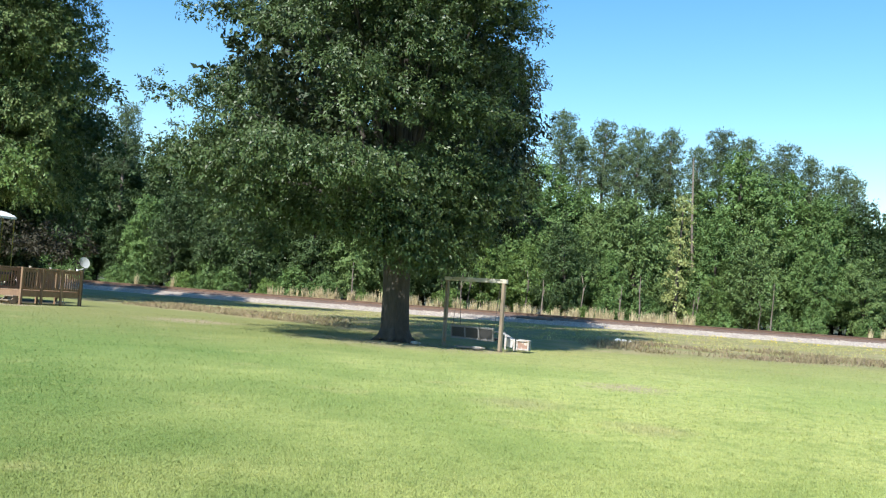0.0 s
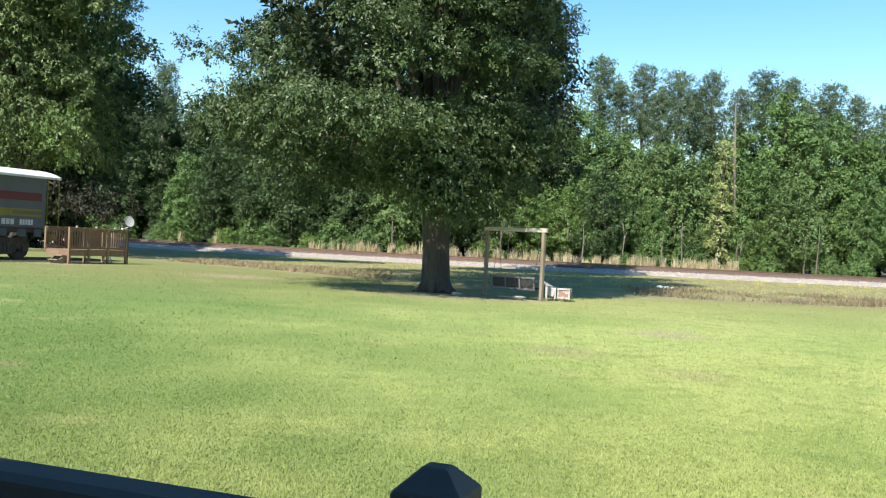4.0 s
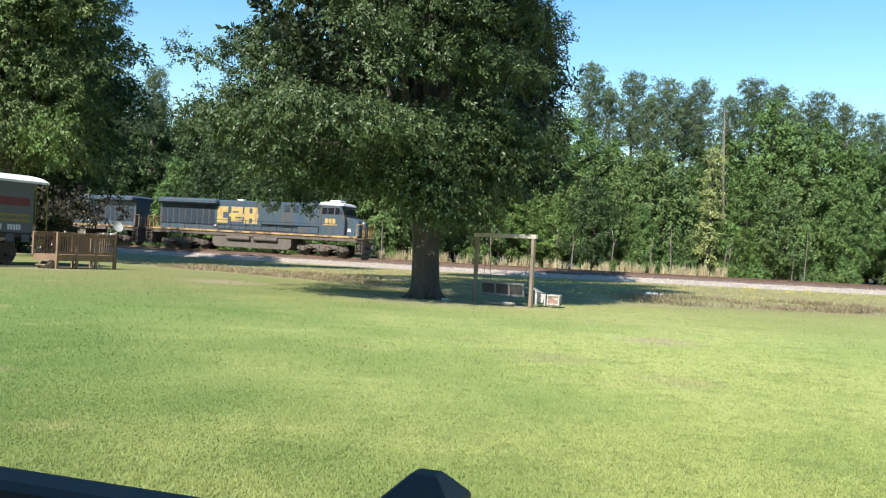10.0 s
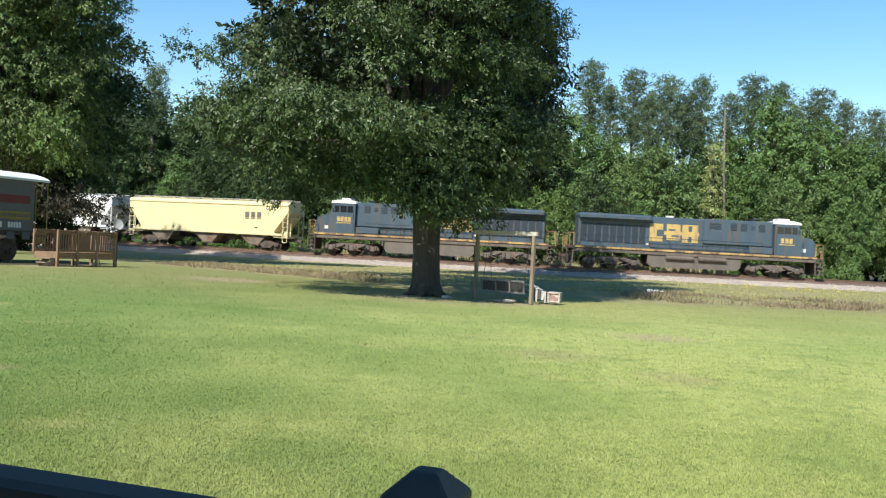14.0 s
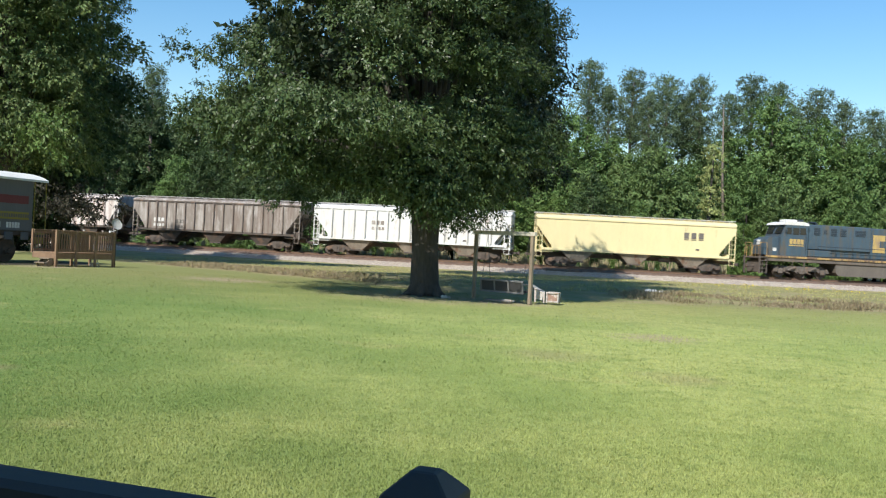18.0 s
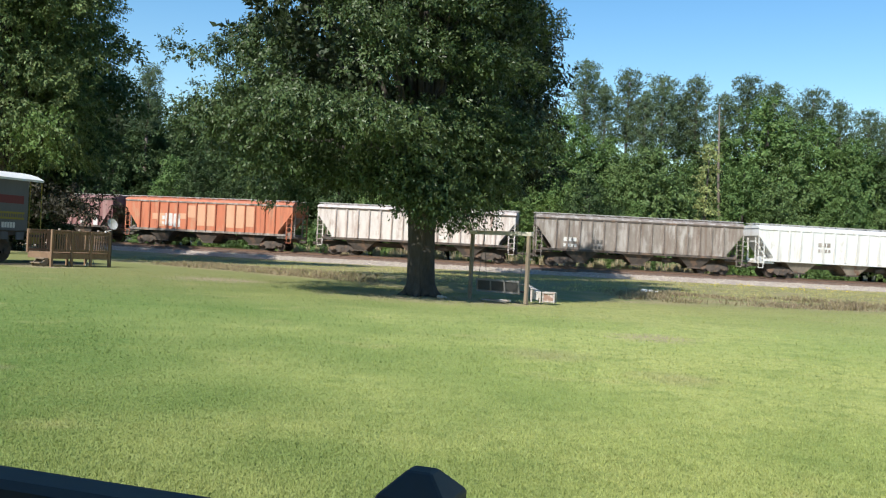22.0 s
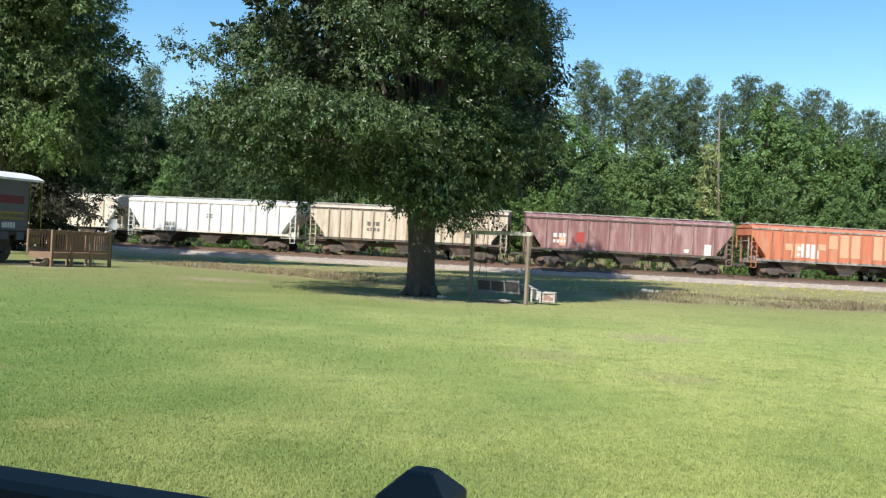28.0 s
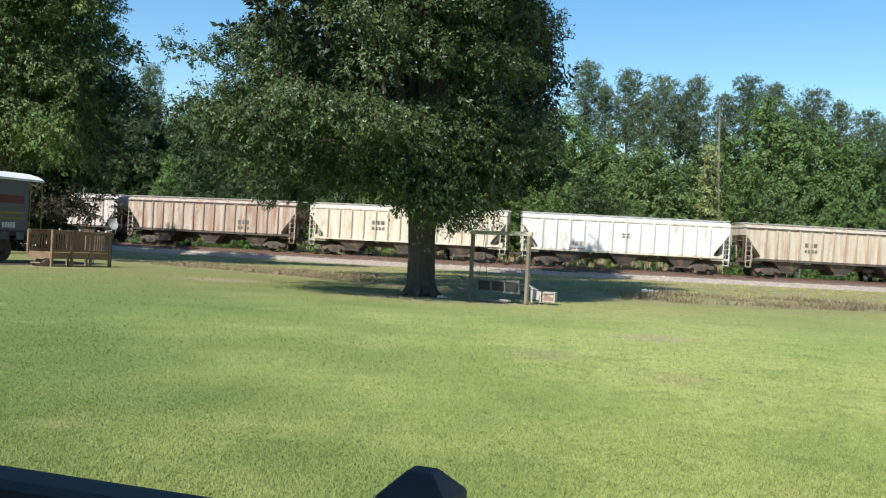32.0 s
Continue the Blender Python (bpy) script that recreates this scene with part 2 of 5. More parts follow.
# ---- ground ----
def ground_material(blade=False):
    """The lawn, the rough strip beyond it and the floor of the wood; blade: the lawn alone, for its single blades."""
    m = bpy.data.materials.new("grass_blade" if blade else "lawn_and_field")
    m.use_nodes = True
    nodes, links = m.node_tree.nodes, m.node_tree.links
    shader = nodes["Principled BSDF"]
    where = nodes.new("ShaderNodeTexCoord")

    def grain(scale, detail=5.0, rough=0.6):
        n = nodes.new("ShaderNodeTexNoise")
        n.inputs["Scale"].default_value, n.inputs["Detail"].default_value, n.inputs["Roughness"].default_value = scale, detail, rough
        links.new(where.outputs["Object"], n.inputs["Vector"])
        return n.outputs["Fac"]

    def ramp(value, low, high):
        r = nodes.new("ShaderNodeMapRange")
        r.inputs["From Min"].default_value, r.inputs["From Max"].default_value = low, high
        links.new(value, r.inputs["Value"])
        return r.outputs["Result"]

    def mix(a, b, by):
        x = nodes.new("ShaderNodeMix")
        x.data_type = "RGBA"
        links.new(by, x.inputs["Factor"])
        for value, socket in ((a, x.inputs["A"]), (b, x.inputs["B"])):
            if isinstance(value, tuple):
                socket.default_value = (*value, 1)
            else:
                links.new(value, socket)
        return x.outputs["Result"]

    def maths(op, a, b=0.0):
        n = nodes.new("ShaderNodeMath")
        n.operation = op
        for value, socket in ((a, n.inputs[0]), (b, n.inputs[1])):
            if isinstance(value, (int, float)):
                socket.default_value = value
            else:
                links.new(value, socket)
        return n.outputs[0]

    split = nodes.new("ShaderNodeSeparateXYZ")
    links.new(where.outputs["Object"], split.inputs[0])
    lawn = mix((0.374, 0.396, 0.135), (0.270, 0.326, 0.096), ramp(grain(0.14), 0.42, 0.6))
    west = maths("ADD", maths("MULTIPLY", split.outputs["X"], -0.09), maths("MULTIPLY", grain(0.3), 1.6))
    lawn = mix(lawn, (0.132, 0.200, 0.052), ramp(west, 0.55, 1.35))
    lawn = mix(lawn, (0.187, 0.248, 0.070), ramp(grain(0.42, 9, 0.72), 0.52, 0.70))
    lawn = mix(lawn, (0.383, 0.357, 0.148), ramp(grain(0.5, 6), 0.59, 0.78))
    lawn = mix(lawn, (0.191, 0.244, 0.070), ramp(grain(3.2, 8, 0.75), 0.5, 0.68))
    lawn = mix(lawn, (0.226, 0.270, 0.078), ramp(grain(9, 6, 0.7), 0.5, 0.72))
    lawn = mix(lawn, (0.383, 0.383, 0.148), ramp(grain(31, 4, 0.7), 0.58, 0.8))
    lawn = mix(lawn, (0.252, 0.231, 0.096), maths("MULTIPLY", ramp(maths("ADD", split.outputs["Y"], maths("MULTIPLY", grain(0.25, 8, 0.7), 14.0)), 25, 38), 0.65))
    for cx, cy, r, tint in ((-3.9, 10.7, 1.1, (0.113, 0.187, 0.044)), (-2.3, 8.7, 0.8, (0.113, 0.187, 0.044)), (-1.0, 6.9, 0.6, (0.122, 0.191, 0.048)), (-5.6, 12.6, 1.2, (0.131, 0.196, 0.048)),
                            (3.1, 11.7, 0.55, (0.313, 0.252, 0.139)), (1.6, 13.4, 0.7, (0.313, 0.261, 0.139)), (-4.9, 9.9, 0.28, (0.287, 0.226, 0.139)), (4.6, 12.4, 0.6, (0.217, 0.270, 0.078))):
        gap = maths("POWER", maths("ADD", maths("POWER", maths("SUBTRACT", split.outputs["X"], cx), 2.0), maths("POWER", maths("SUBTRACT", split.outputs["Y"], cy), 2.0)), 0.5)
        gap = maths("ADD", gap, maths("MULTIPLY", grain(2.2, 6, 0.7), r * 1.6))
        lawn = mix(lawn, tint, maths("MULTIPLY", ramp(gap, r * 2.1, r * 1.1), 0.4))
    if blade:
        islands, hsv = nodes.new("ShaderNodeNewGeometry"), nodes.new("ShaderNodeHueSaturation")
        value = nodes.new("ShaderNodeMapRange")
        value.inputs["To Min"].default_value, value.inputs["To Max"].default_value = 0.78, 1.12
        links.new(islands.outputs["Random Per Island"], value.inputs["Value"])
        links.new(value.outputs[0], hsv.inputs["Value"])
        links.new(lawn, hsv.inputs["Color"])
        links.new(hsv.outputs[0], shader.inputs["Base Color"])
        shader.inputs["Roughness"].default_value = 0.6
        shader.inputs["Specular IOR Level"].default_value = 0.2
        pale, blend = nodes.new("ShaderNodeBsdfTranslucent"), nodes.new("ShaderNodeMixShader")
        blend.inputs[0].default_value = 0.12
        links.new(hsv.outputs[0], pale.inputs["Color"])
        links.new(shader.outputs[0], blend.inputs[1])
        links.new(pale.outputs[0], blend.inputs[2])
        links.new(blend.outputs[0], nodes["Material Output"].inputs["Surface"])
        return m
    field = mix((0.30, 0.26, 0.13), (0.22, 0.225, 0.085), ramp(grain(0.35), 0.42, 0.6))
    field = mix(field, (0.33, 0.27, 0.16), ramp(grain(2.2, 6), 0.5, 0.72))
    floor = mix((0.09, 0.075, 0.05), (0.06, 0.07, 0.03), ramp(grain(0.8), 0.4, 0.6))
    edge = maths("ADD", 30.9, maths("MULTIPLY", maths("MAXIMUM", maths("MULTIPLY", split.outputs["X"], -1.0), -1.0), 0.85))
    over = maths("ADD", maths("SUBTRACT", split.outputs["Y"], edge), maths("MULTIPLY", grain(0.9), 3.0))
    for cx, cy, r in ((-0.6, 27.6, 3.6), (1.9, 26.9, 1.6), (-14.6, 33.4, 1.5), (4.0, 17.0, 1.1), (-7.5, 30.5, 2.0)):
        gap = maths("POWER", maths("ADD", maths("POWER", maths("SUBTRACT", split.outputs["X"], cx), 2.0), maths("POWER", maths("SUBTRACT", split.outputs["Y"], cy), 2.0)), 0.5)
        gap = maths("ADD", gap, maths("MULTIPLY", grain(1.3), r * 1.3))
        lawn = mix((0.33, 0.27, 0.17), lawn, ramp(gap, r * 0.8, r * 1.7))
    # the shadow along the caboose, painted into the lawn as dark patches
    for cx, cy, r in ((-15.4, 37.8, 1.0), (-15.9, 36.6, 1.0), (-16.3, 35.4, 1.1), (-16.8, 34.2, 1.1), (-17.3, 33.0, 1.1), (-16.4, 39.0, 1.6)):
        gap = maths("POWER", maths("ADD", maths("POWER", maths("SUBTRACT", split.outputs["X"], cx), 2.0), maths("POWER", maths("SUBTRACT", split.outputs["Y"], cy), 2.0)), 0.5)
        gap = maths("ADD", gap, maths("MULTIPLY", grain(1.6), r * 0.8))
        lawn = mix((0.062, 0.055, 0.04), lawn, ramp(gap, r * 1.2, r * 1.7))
    both = mix(lawn, field, ramp(over, 0.8, 2.4))
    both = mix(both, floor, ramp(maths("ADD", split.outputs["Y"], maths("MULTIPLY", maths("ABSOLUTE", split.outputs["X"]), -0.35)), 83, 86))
    links.new(both, shader.inputs["Base Color"])
    shader.inputs["Roughness"].default_value = 0.95
    shader.inputs["Specular IOR Level"].default_value = 0.15
    relief = nodes.new("ShaderNodeBump")
    relief.inputs["Strength"].default_value, relief.inputs["Distance"].default_value = 0.4, 0.03
    links.new(grain(14, 6, 0.7), relief.inputs["Height"])
    links.new(relief.outputs[0], shader.inputs["Normal"])
    return m


def sheet(name, xs, ys, mat):
    gx, gy = np.meshgrid(xs, ys)
    co = np.stack([gx, gy, ground_height(gx, gy)], -1).reshape(-1, 3)
    n, k = len(xs), len(ys)
    i = np.arange((k - 1) * n).reshape(k - 1, n)[:, :-1].ravel()
    data = bpy.data.meshes.new(name)
    data.from_pydata(co.tolist(), [], np.stack([i, i + 1, i + n + 1, i + n], 1).tolist())
    for f in data.polygons:
        f.use_smooth = True
    data.materials.append(mat)
    return new(name, data)


xs = np.unique(np.concatenate([np.linspace(-1600, -200, 15), np.linspace(-200, -60, 29), np.linspace(-60, 60, 121), np.linspace(60, 200, 29), np.linspace(200, 1600, 15)]))
ys = np.unique(np.concatenate([np.linspace(-600, -20, 14), np.linspace(-20, 110, 131), np.linspace(110, 300, 39), np.linspace(300, 2400, 15)]))
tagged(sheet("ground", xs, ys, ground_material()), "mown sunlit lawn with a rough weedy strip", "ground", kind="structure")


def ribbon(name, profile, s0, s1, step, mat):
    """A strip along the track with the given profile of (off, z)."""
    rows = []
    for s in np.arange(s0, s1 + step / 2, step):
        rows.append([(*on_line(s, off)[:2], z) for off, z in profile])
    n = len(profile)
    verts = [p for r in rows for p in r]
    faces = [(i * n + k, i * n + k + 1, (i + 1) * n + k + 1, (i + 1) * n + k) for i in range(len(rows) - 1) for k in range(n - 1)]
    data = bpy.data.meshes.new(name)
    data.from_pydata(verts, [], faces)
    data.materials.append(mat)
    return new(name, data)


bed = ribbon("ballast", [(-4.7, -0.75), (-4.1, -0.52), (-1.9, 0.11), (-1.4, 0.2), (0, 0.21), (1.4, 0.2), (1.9, 0.11), (3.7, -0.3), (4.2, -0.6)], -415, 260, 2.0, ballast_bed)
tagged(bed, "grey crushed stone bed of the railway track", "ballast", kind="structure")
crest = ribbon("ballast_crest", [(-2.2, 0.03), (-1.9, 0.118), (-1.4, 0.208), (0, 0.218), (1.4, 0.208), (1.9, 0.118)], -415, 260, 2.0, rust_bed)
tagged(crest, "rust-stained brown stone between and beside the rails", "ballast", kind="structure")
track = empty("railway_track", Matrix(), "rusty steel rails on dark wooden ties", "railway track")
tagged(track, kind="structure")
for side in (-0.7525, 0.7525):
    z = RAIL_TOP
    outline = [(-0.07, z - 0.19), (-0.07, z - 0.17), (-0.012, z - 0.15), (-0.012, z - 0.05), (-0.037, z - 0.035), (-0.037, z - 0.004), (-0.028, z),
               (0.028, z), (0.037, z - 0.004), (0.037, z - 0.035), (0.012, z - 0.05), (0.012, z - 0.15), (0.07, z - 0.17), (0.07, z - 0.19)]
    ob = ribbon("rail", [(side + a, b) for a, b in outline], -415, 260, 2.0, rail_steel)
    ob.parent = track
bm = bmesh.new()
for s in np.arange(-120, 130, 0.55):
    x, y, h = on_line(s)
    box(bm, x, y, RAIL_TOP - 0.255, 0.23, 2.6, 0.16, pose(0, 0, 0, 0, 0, math.degrees(h) + random.uniform(-1, 1)))
tagged(part("ties", bm, tie_wood, track), kind="stuff")
rng = np.random.default_rng(3)
n = 17000
s, off = rng.uniform(-70, 85, n), rng.uniform(-4.3, -2.1, n)
x, y = np.interp(s, S_LINE, LINE_X), np.interp(s, S_LINE, LINE_Y)
h = np.interp(s, S_LINE, HEADING)
x, y = x - np.sin(h) * off, y + np.cos(h) * off
z = np.interp(off, [-4.7, -4.1, -1.9, -1.4, 0], [-0.75, -0.52, 0.11, 0.2, 0.21]) + 0.01
size = rng.uniform(0.03, 0.075, n)
a, b = sphere_points(n, rng), sphere_points(n, rng)
b = unit(np.cross(a, b))
c = np.cross(a, b)
at = np.stack([x, y, z], -1)
k = size[:, None]
six = [at + a * k, at + b * k * 0.8, at - a * k, at - b * k * 0.8, at + c * k * 0.7, at - c * k * 0.7]
faces = []
for t in (4, 5):
    for i in range(4):
        faces.append(np.stack([six[i], six[(i + 1) % 4], six[t], six[t] * 0.5 + six[i] * 0.5], 1))
data = quads("ballast_stones", np.concatenate(faces, 1).reshape(-1, 3), stone)
tagged(new("ballast_stones", data), "loose grey and buff stones on the ballast slope", "stones", kind="stuff")


# ---- trees ----
def crown(name, lobes, per, length, width, mat, rng, droop=0.25, parent=None, label="", twig_length=1.8, loose=0.4, under=-0.45, hub=None):
    """Leaves on sprays over the tops and sides of the lobes (rows of centre and radii), so that each lobe is a dome with a shaded foot.
    under: how far down a lobe's sides the sprays go. hub: the crown's middle, away from which the leaves face."""
    at, way, facing = [], [], []
    for (cx, cy, cz), (rx, ry, rz) in lobes:
        n = int(per * (rx * ry * rz) ** (2 / 3))
        sprays = max(n // 14, 3)
        d = sphere_points(3 * sprays, rng)
        d = d[np.argsort(d[:, 2] < under, kind="stable")][:sprays]
        depth = rng.uniform(0.45, 1.0, sprays) ** 0.4 * rng.uniform(0.85, 1.15, sprays)
        base = np.array((cx, cy, cz)) + d * depth[:, None] * np.array((rx, ry, rz))
        out = d if hub is None else d + 0.6 * unit(base - np.array(hub))
        twig = unit(out + rng.normal(size=(sprays, 3)) * 0.45 + np.array((0, 0, -droop)))
        for _ in range(14):
            along = rng.uniform(0, 1, (sprays, 1))
            at.append(base + twig * along * length * twig_length + rng.normal(size=(sprays, 3)) * length * 0.4)
            facing.append(out * np.array((1, 1, 1.2)) + rng.normal(size=(sprays, 3)) * loose)
            way.append(unit(twig * 0.7 + rng.normal(size=(sprays, 3)) * 0.7 + np.array((0, 0, -droop))))
    at, way = np.concatenate(at), np.concatenate(way)
    k = rng.uniform(0.6, 1.25, len(at))
    data = leaves(name, at, way, length * k, width * k, mat, rng, np.concatenate(facing))
    ob = new(name, data)
    ob.parent = parent
    return tagged(ob, label)


def branches(bm, fork, lobes, rng, radius, sides=6):
    for centre, _ in lobes:
        a, b = Vector(fork), Vector(centre)
        m = a.lerp(b, 0.5) + Vector((0, 0, 0.12 * (b - a).length))
        w = Vector(rng.uniform(-0.25, 0.25, 3))
        limb(bm, [a, a.lerp(m, 0.5) + w * 0.5, m + w, m.lerp(b, 0.6), b], [radius, radius * 0.75, radius * 0.5, radius * 0.3, radius * 0.12], sides)


def shaped_lobes(profile, count, low, high, rng, deep=1.0, flat=0.85, inner=24):
    """Lobes that follow a profile of height, middle and half width, one by one round the crown, and dim ones within."""
    z = [p[0] for p in profile]
    out = []
    share = np.cumsum([max(np.interp(v, z, [p[2] for p in profile]), 0.5) for v in np.linspace(z[0], z[-1], 60)])
    for i in range(count):
        v = float(np.interp((i + 0.5) / count, share / share[-1], np.linspace(z[0], z[-1], 60)))
        c, w = np.interp(v, z, [p[1] for p in profile]), np.interp(v, z, [p[2] for p in profile])
        r = rng.uniform(low, high)
        a = i * 2.39996 + rng.uniform(-0.3, 0.3)
        k = max(w - r * rng.uniform(0.55, 1.1), 0.1)
        out.append(((c + math.cos(a) * k, math.sin(a) * k * deep, v), (r, r, r * rng.uniform(0.8, 1.1) * flat)))
    for i in range(inner):
        v = z[0] + (z[-1] - z[0]) * (0.12 + 0.8 * (i + 0.5) / inner)
        c, w = np.interp(v, z, [p[1] for p in profile]), np.interp(v, z, [p[2] for p in profile])
        a = i * 2.39996
        out.append(((c + math.cos(a) * w * 0.45, math.sin(a) * w * 0.45 * deep, v), (w * 0.34, w * 0.34, w * 0.3)))
    return out


def boughs(spots, rng, each=8, spread=1.0, low=0.42, high=0.68):
    """Breaks each large lobe up into a drooping dome of small ones."""
    out = []
    for (x, y, z), (rx, ry, rz) in spots:
        for k in range(each):
            a, d = k * 2.39996 + rng.uniform(-0.3, 0.3), math.sqrt((k + 0.4) / each) * spread
            r = rng.uniform(low, high) * rx
            out.append(((x + math.cos(a) * d * rx, y + math.sin(a) * d * ry, z + rz * (0.45 - 0.95 * d * d) + rng.uniform(-0.15, 0.15) * rz), (r, r, r * rng.uniform(0.6, 0.9))))
    return out


def big_oak():
    rng = np.random.default_rng(11)
    tree = empty("oak_tree", pose(-0.62, 28.1, -0.03), "large spreading dark green oak on the lawn", "tree")
    profile = [(3.7, -1.8, 3.6), (4.1, -1.9, 4.7), (4.8, -2.1, 5.5), (6.2, -1.95, 5.4), (7.4, -1.8, 5.4), (8.8, -1.5, 5.5), (10.5, -1.4, 5.3), (13.5, -1.9, 4.3), (19.0, -1.9, 4.0), (24.3, -1.0, 2.4)]
    spots = shaped_lobes(profile, 74, 1.0, 1.7, rng, 1.08, 0.8, 60)
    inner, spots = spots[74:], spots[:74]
    # low boughs towards the house, and those that hang before the stem
    spots += [((-4.6, -4.1, 4.3), (1.2, 1.2, 1.0)), ((-3.1, -4.9, 4.7), (1.3, 1.3, 1.0)), ((-5.6, -3.4, 4.6), (1.1, 1.1, 0.9)), ((-1.7, -5.0, 4.5), (1.2, 1.2, 1.0)), ((0.9, -2.8, 4.3), (1.1, 1.1, 0.9)),
              ((2.0, -1.8, 4.3), (1.1, 1.1, 0.9)), ((-0.5, -4.7, 4.4), (1.1, 1.1, 0.9)), ((1.2, -2.3, 3.5), (0.9, 0.9, 0.8)), ((2.9, -1.0, 4.6), (1.0, 1.0, 0.9)), ((-3.9, -4.3, 3.5), (0.8, 0.8, 0.7)),
              ((-0.4, -3.6, 8.2), (1.4, 1.4, 1.1)), ((-1.0, -3.9, 6.8), (1.3, 1.3, 1.0)), ((0.6, -3.4, 6.6), (1.3, 1.3, 1.0)), ((0.4, -3.4, 9.6), (1.4, 1.4, 1.1)), ((-1.8, -3.6, 9.2), (1.3, 1.3, 1.0))]
    lobes = boughs(spots, rng, 6, 0.82, 0.36, 0.62)
    lobes += [((-7.3, -1.0, 6.9), (0.5, 0.5, 0.4)), ((-7.6, -1.0, 7.2), (0.3, 0.3, 0.3)), ((0.4, -2.2, 2.75), (0.7, 0.7, 0.6)), ((0.2, -2.9, 3.4), (0.8, 0.8, 0.7)), ((0.9, 0.4, 2.9), (0.8, 0.8, 0.7)), ((1.6, 0.7, 3.2), (0.8, 0.8, 0.7)), ((2.2, 1.0, 3.7), (0.8, 0.8, 0.7)), ((1.2, 0.6, 2.35), (0.5, 0.5, 0.45)), ((1.8, 0.9, 2.6), (0.45, 0.45, 0.4)), ((0.7, 0.9, 2.5), (0.5, 0.5, 0.45)),
              ((1.2, -1.8, 3.0), (0.6, 0.6, 0.5)), ((-0.1, -3.0, 2.9), (0.7, 0.7, 0.6)), ((-4.2, -3.0, 2.9), (0.5, 0.5, 0.45)), ((0.8, -2.0, 2.4), (0.45, 0.45, 0.45)), ((-3.6, -3.4, 2.7), (0.5, 0.5, 0.45))]
    # open to the sun above the swing
    lobes = [b for b in lobes if b[0][2] > 8 or math.hypot(b[0][0] + 0.536 * (b[0][2] - 1.2) - 2.8, b[0][1] + 0.928 * (b[0][2] - 1.2) + 1.4) > 1.0 + b[1][0]]
    lobes += boughs([((1.2, -1.9, 4.5), (1.0, 1.0, 0.9)), ((1.5, -1.6, 3.6), (0.8, 0.8, 0.75)), ((0.9, -1.8, 3.1), (0.7, 0.7, 0.65)), ((1.8, -1.4, 5.2), (0.9, 0.9, 0.8))], rng, 6)
    lobes += [((-0.4, -3.4, 3.4), (0.7, 0.7, 0.6)), ((0.1, -3.6, 3.8), (0.75, 0.75, 0.65)), ((0.45, -3.3, 3.2), (0.6, 0.6, 0.55)), ((0.15, -3.2, 2.75), (0.55, 0.55, 0.5)), ((0.35, -3.2, 2.35), (0.4, 0.4, 0.4)),
              ((-0.3, -3.8, 4.4), (0.8, 0.8, 0.7)), ((0.75, -3.7, 4.5), (0.7, 0.7, 0.6)), ((0.65, -3.4, 3.7), (0.55, 0.55, 0.5)), ((-0.9, -3.5, 3.7), (0.6, 0.6, 0.5))]
    # the skirt of low boughs before the stem
    lobes += boughs([((-0.3, -3.2, 3.25), (1.0, 1.0, 0.85)), ((0.5, -3.2, 3.0), (0.85, 0.85, 0.75)), ((0.1, -3.3, 2.6), (0.65, 0.65, 0.6)), ((0.9, -1.2, 3.1), (0.8, 0.8, 0.7)), ((-1.2, -3.0, 3.3), (0.9, 0.9, 0.75)), ((0.55, -3.1, 2.45), (0.5, 0.5, 0.5)),
                     ((-2.2, -2.8, 3.4), (1.0, 1.0, 0.8)), ((-3.2, -2.6, 3.6), (1.0, 1.0, 0.8)), ((-4.2, -2.4, 3.8), (1.0, 1.0, 0.8)), ((-1.6, -1.2, 3.3), (1.0, 1.0, 0.8)), ((-2.8, -0.8, 3.5), (1.0, 1.0, 0.8)), ((-5.0, -1.6, 4.0), (1.0, 1.0, 0.8)),
                     ((0.2, 0.6, 3.0), (0.9, 0.9, 0.75)), ((1.7, -0.6, 3.5), (0.8, 0.8, 0.7)), ((-0.5, -1.0, 3.2), (0.9, 0.9, 0.75))], rng, 6, 0.85, 0.4, 0.62)
    trunk = bmesh.new()
    limb(trunk, [(0, 0, -0.2), (0, 0, 0.1), (-0.02, 0, 0.4), (-0.04, 0, 1.4), (-0.08, 0, 2.4), (-0.2, 0, 3.4), (-0.6, 0.1, 5.5), (-1.2, 0.2, 9.5), (-1.2, 0.2, 21)],
         [0.58, 0.49, 0.44, 0.42, 0.42, 0.38, 0.28, 0.2, 0.06], 18)
    for k in range(6):
        a = k * 1.05 + 0.3
        limb(trunk, [(0.3 * math.cos(a), 0.3 * math.sin(a), 0.3), (0.5 * math.cos(a), 0.5 * math.sin(a), 0.07), (0.8 * math.cos(a), 0.8 * math.sin(a), -0.08)], [0.17, 0.1, 0.04], 7)
    branches(trunk, (-0.15, 0, 3.0), spots[2:74:2], rng, 0.13)
    part("trunk", trunk, bark, tree, "dark furrowed trunk with flaring roots")
    # the darker leaf paints the shade in the crown's hollows
    crown("inner_foliage", inner, 170, 0.26, 0.14, dark_leaf, rng, 0.2, tree, "inner leaves of the crown, coloured dark as shade", 1.8, 0.6, -1)
    crown("crown", lobes, 1650, 0.117, 0.05, oak_leaf, rng, 0.55, tree, "dense drooping small dark green leaves", 3.0, 0.42, -0.4, (-1.9, 0, 6))
    return tree


def far_oak(y, seed, profile):
    """An oak between the first one and the track, its stem straight behind the first stem; added to cast shade, its
    leaves darkened.
    """
    rng = np.random.default_rng(seed)
    tree = empty("oak_tree", pose(-0.0224 * y, y, stand(-0.0224 * y, y)), "oak behind the large oak, leaves darkened, added to cast shade", "tree", "oaks behind the large oak")
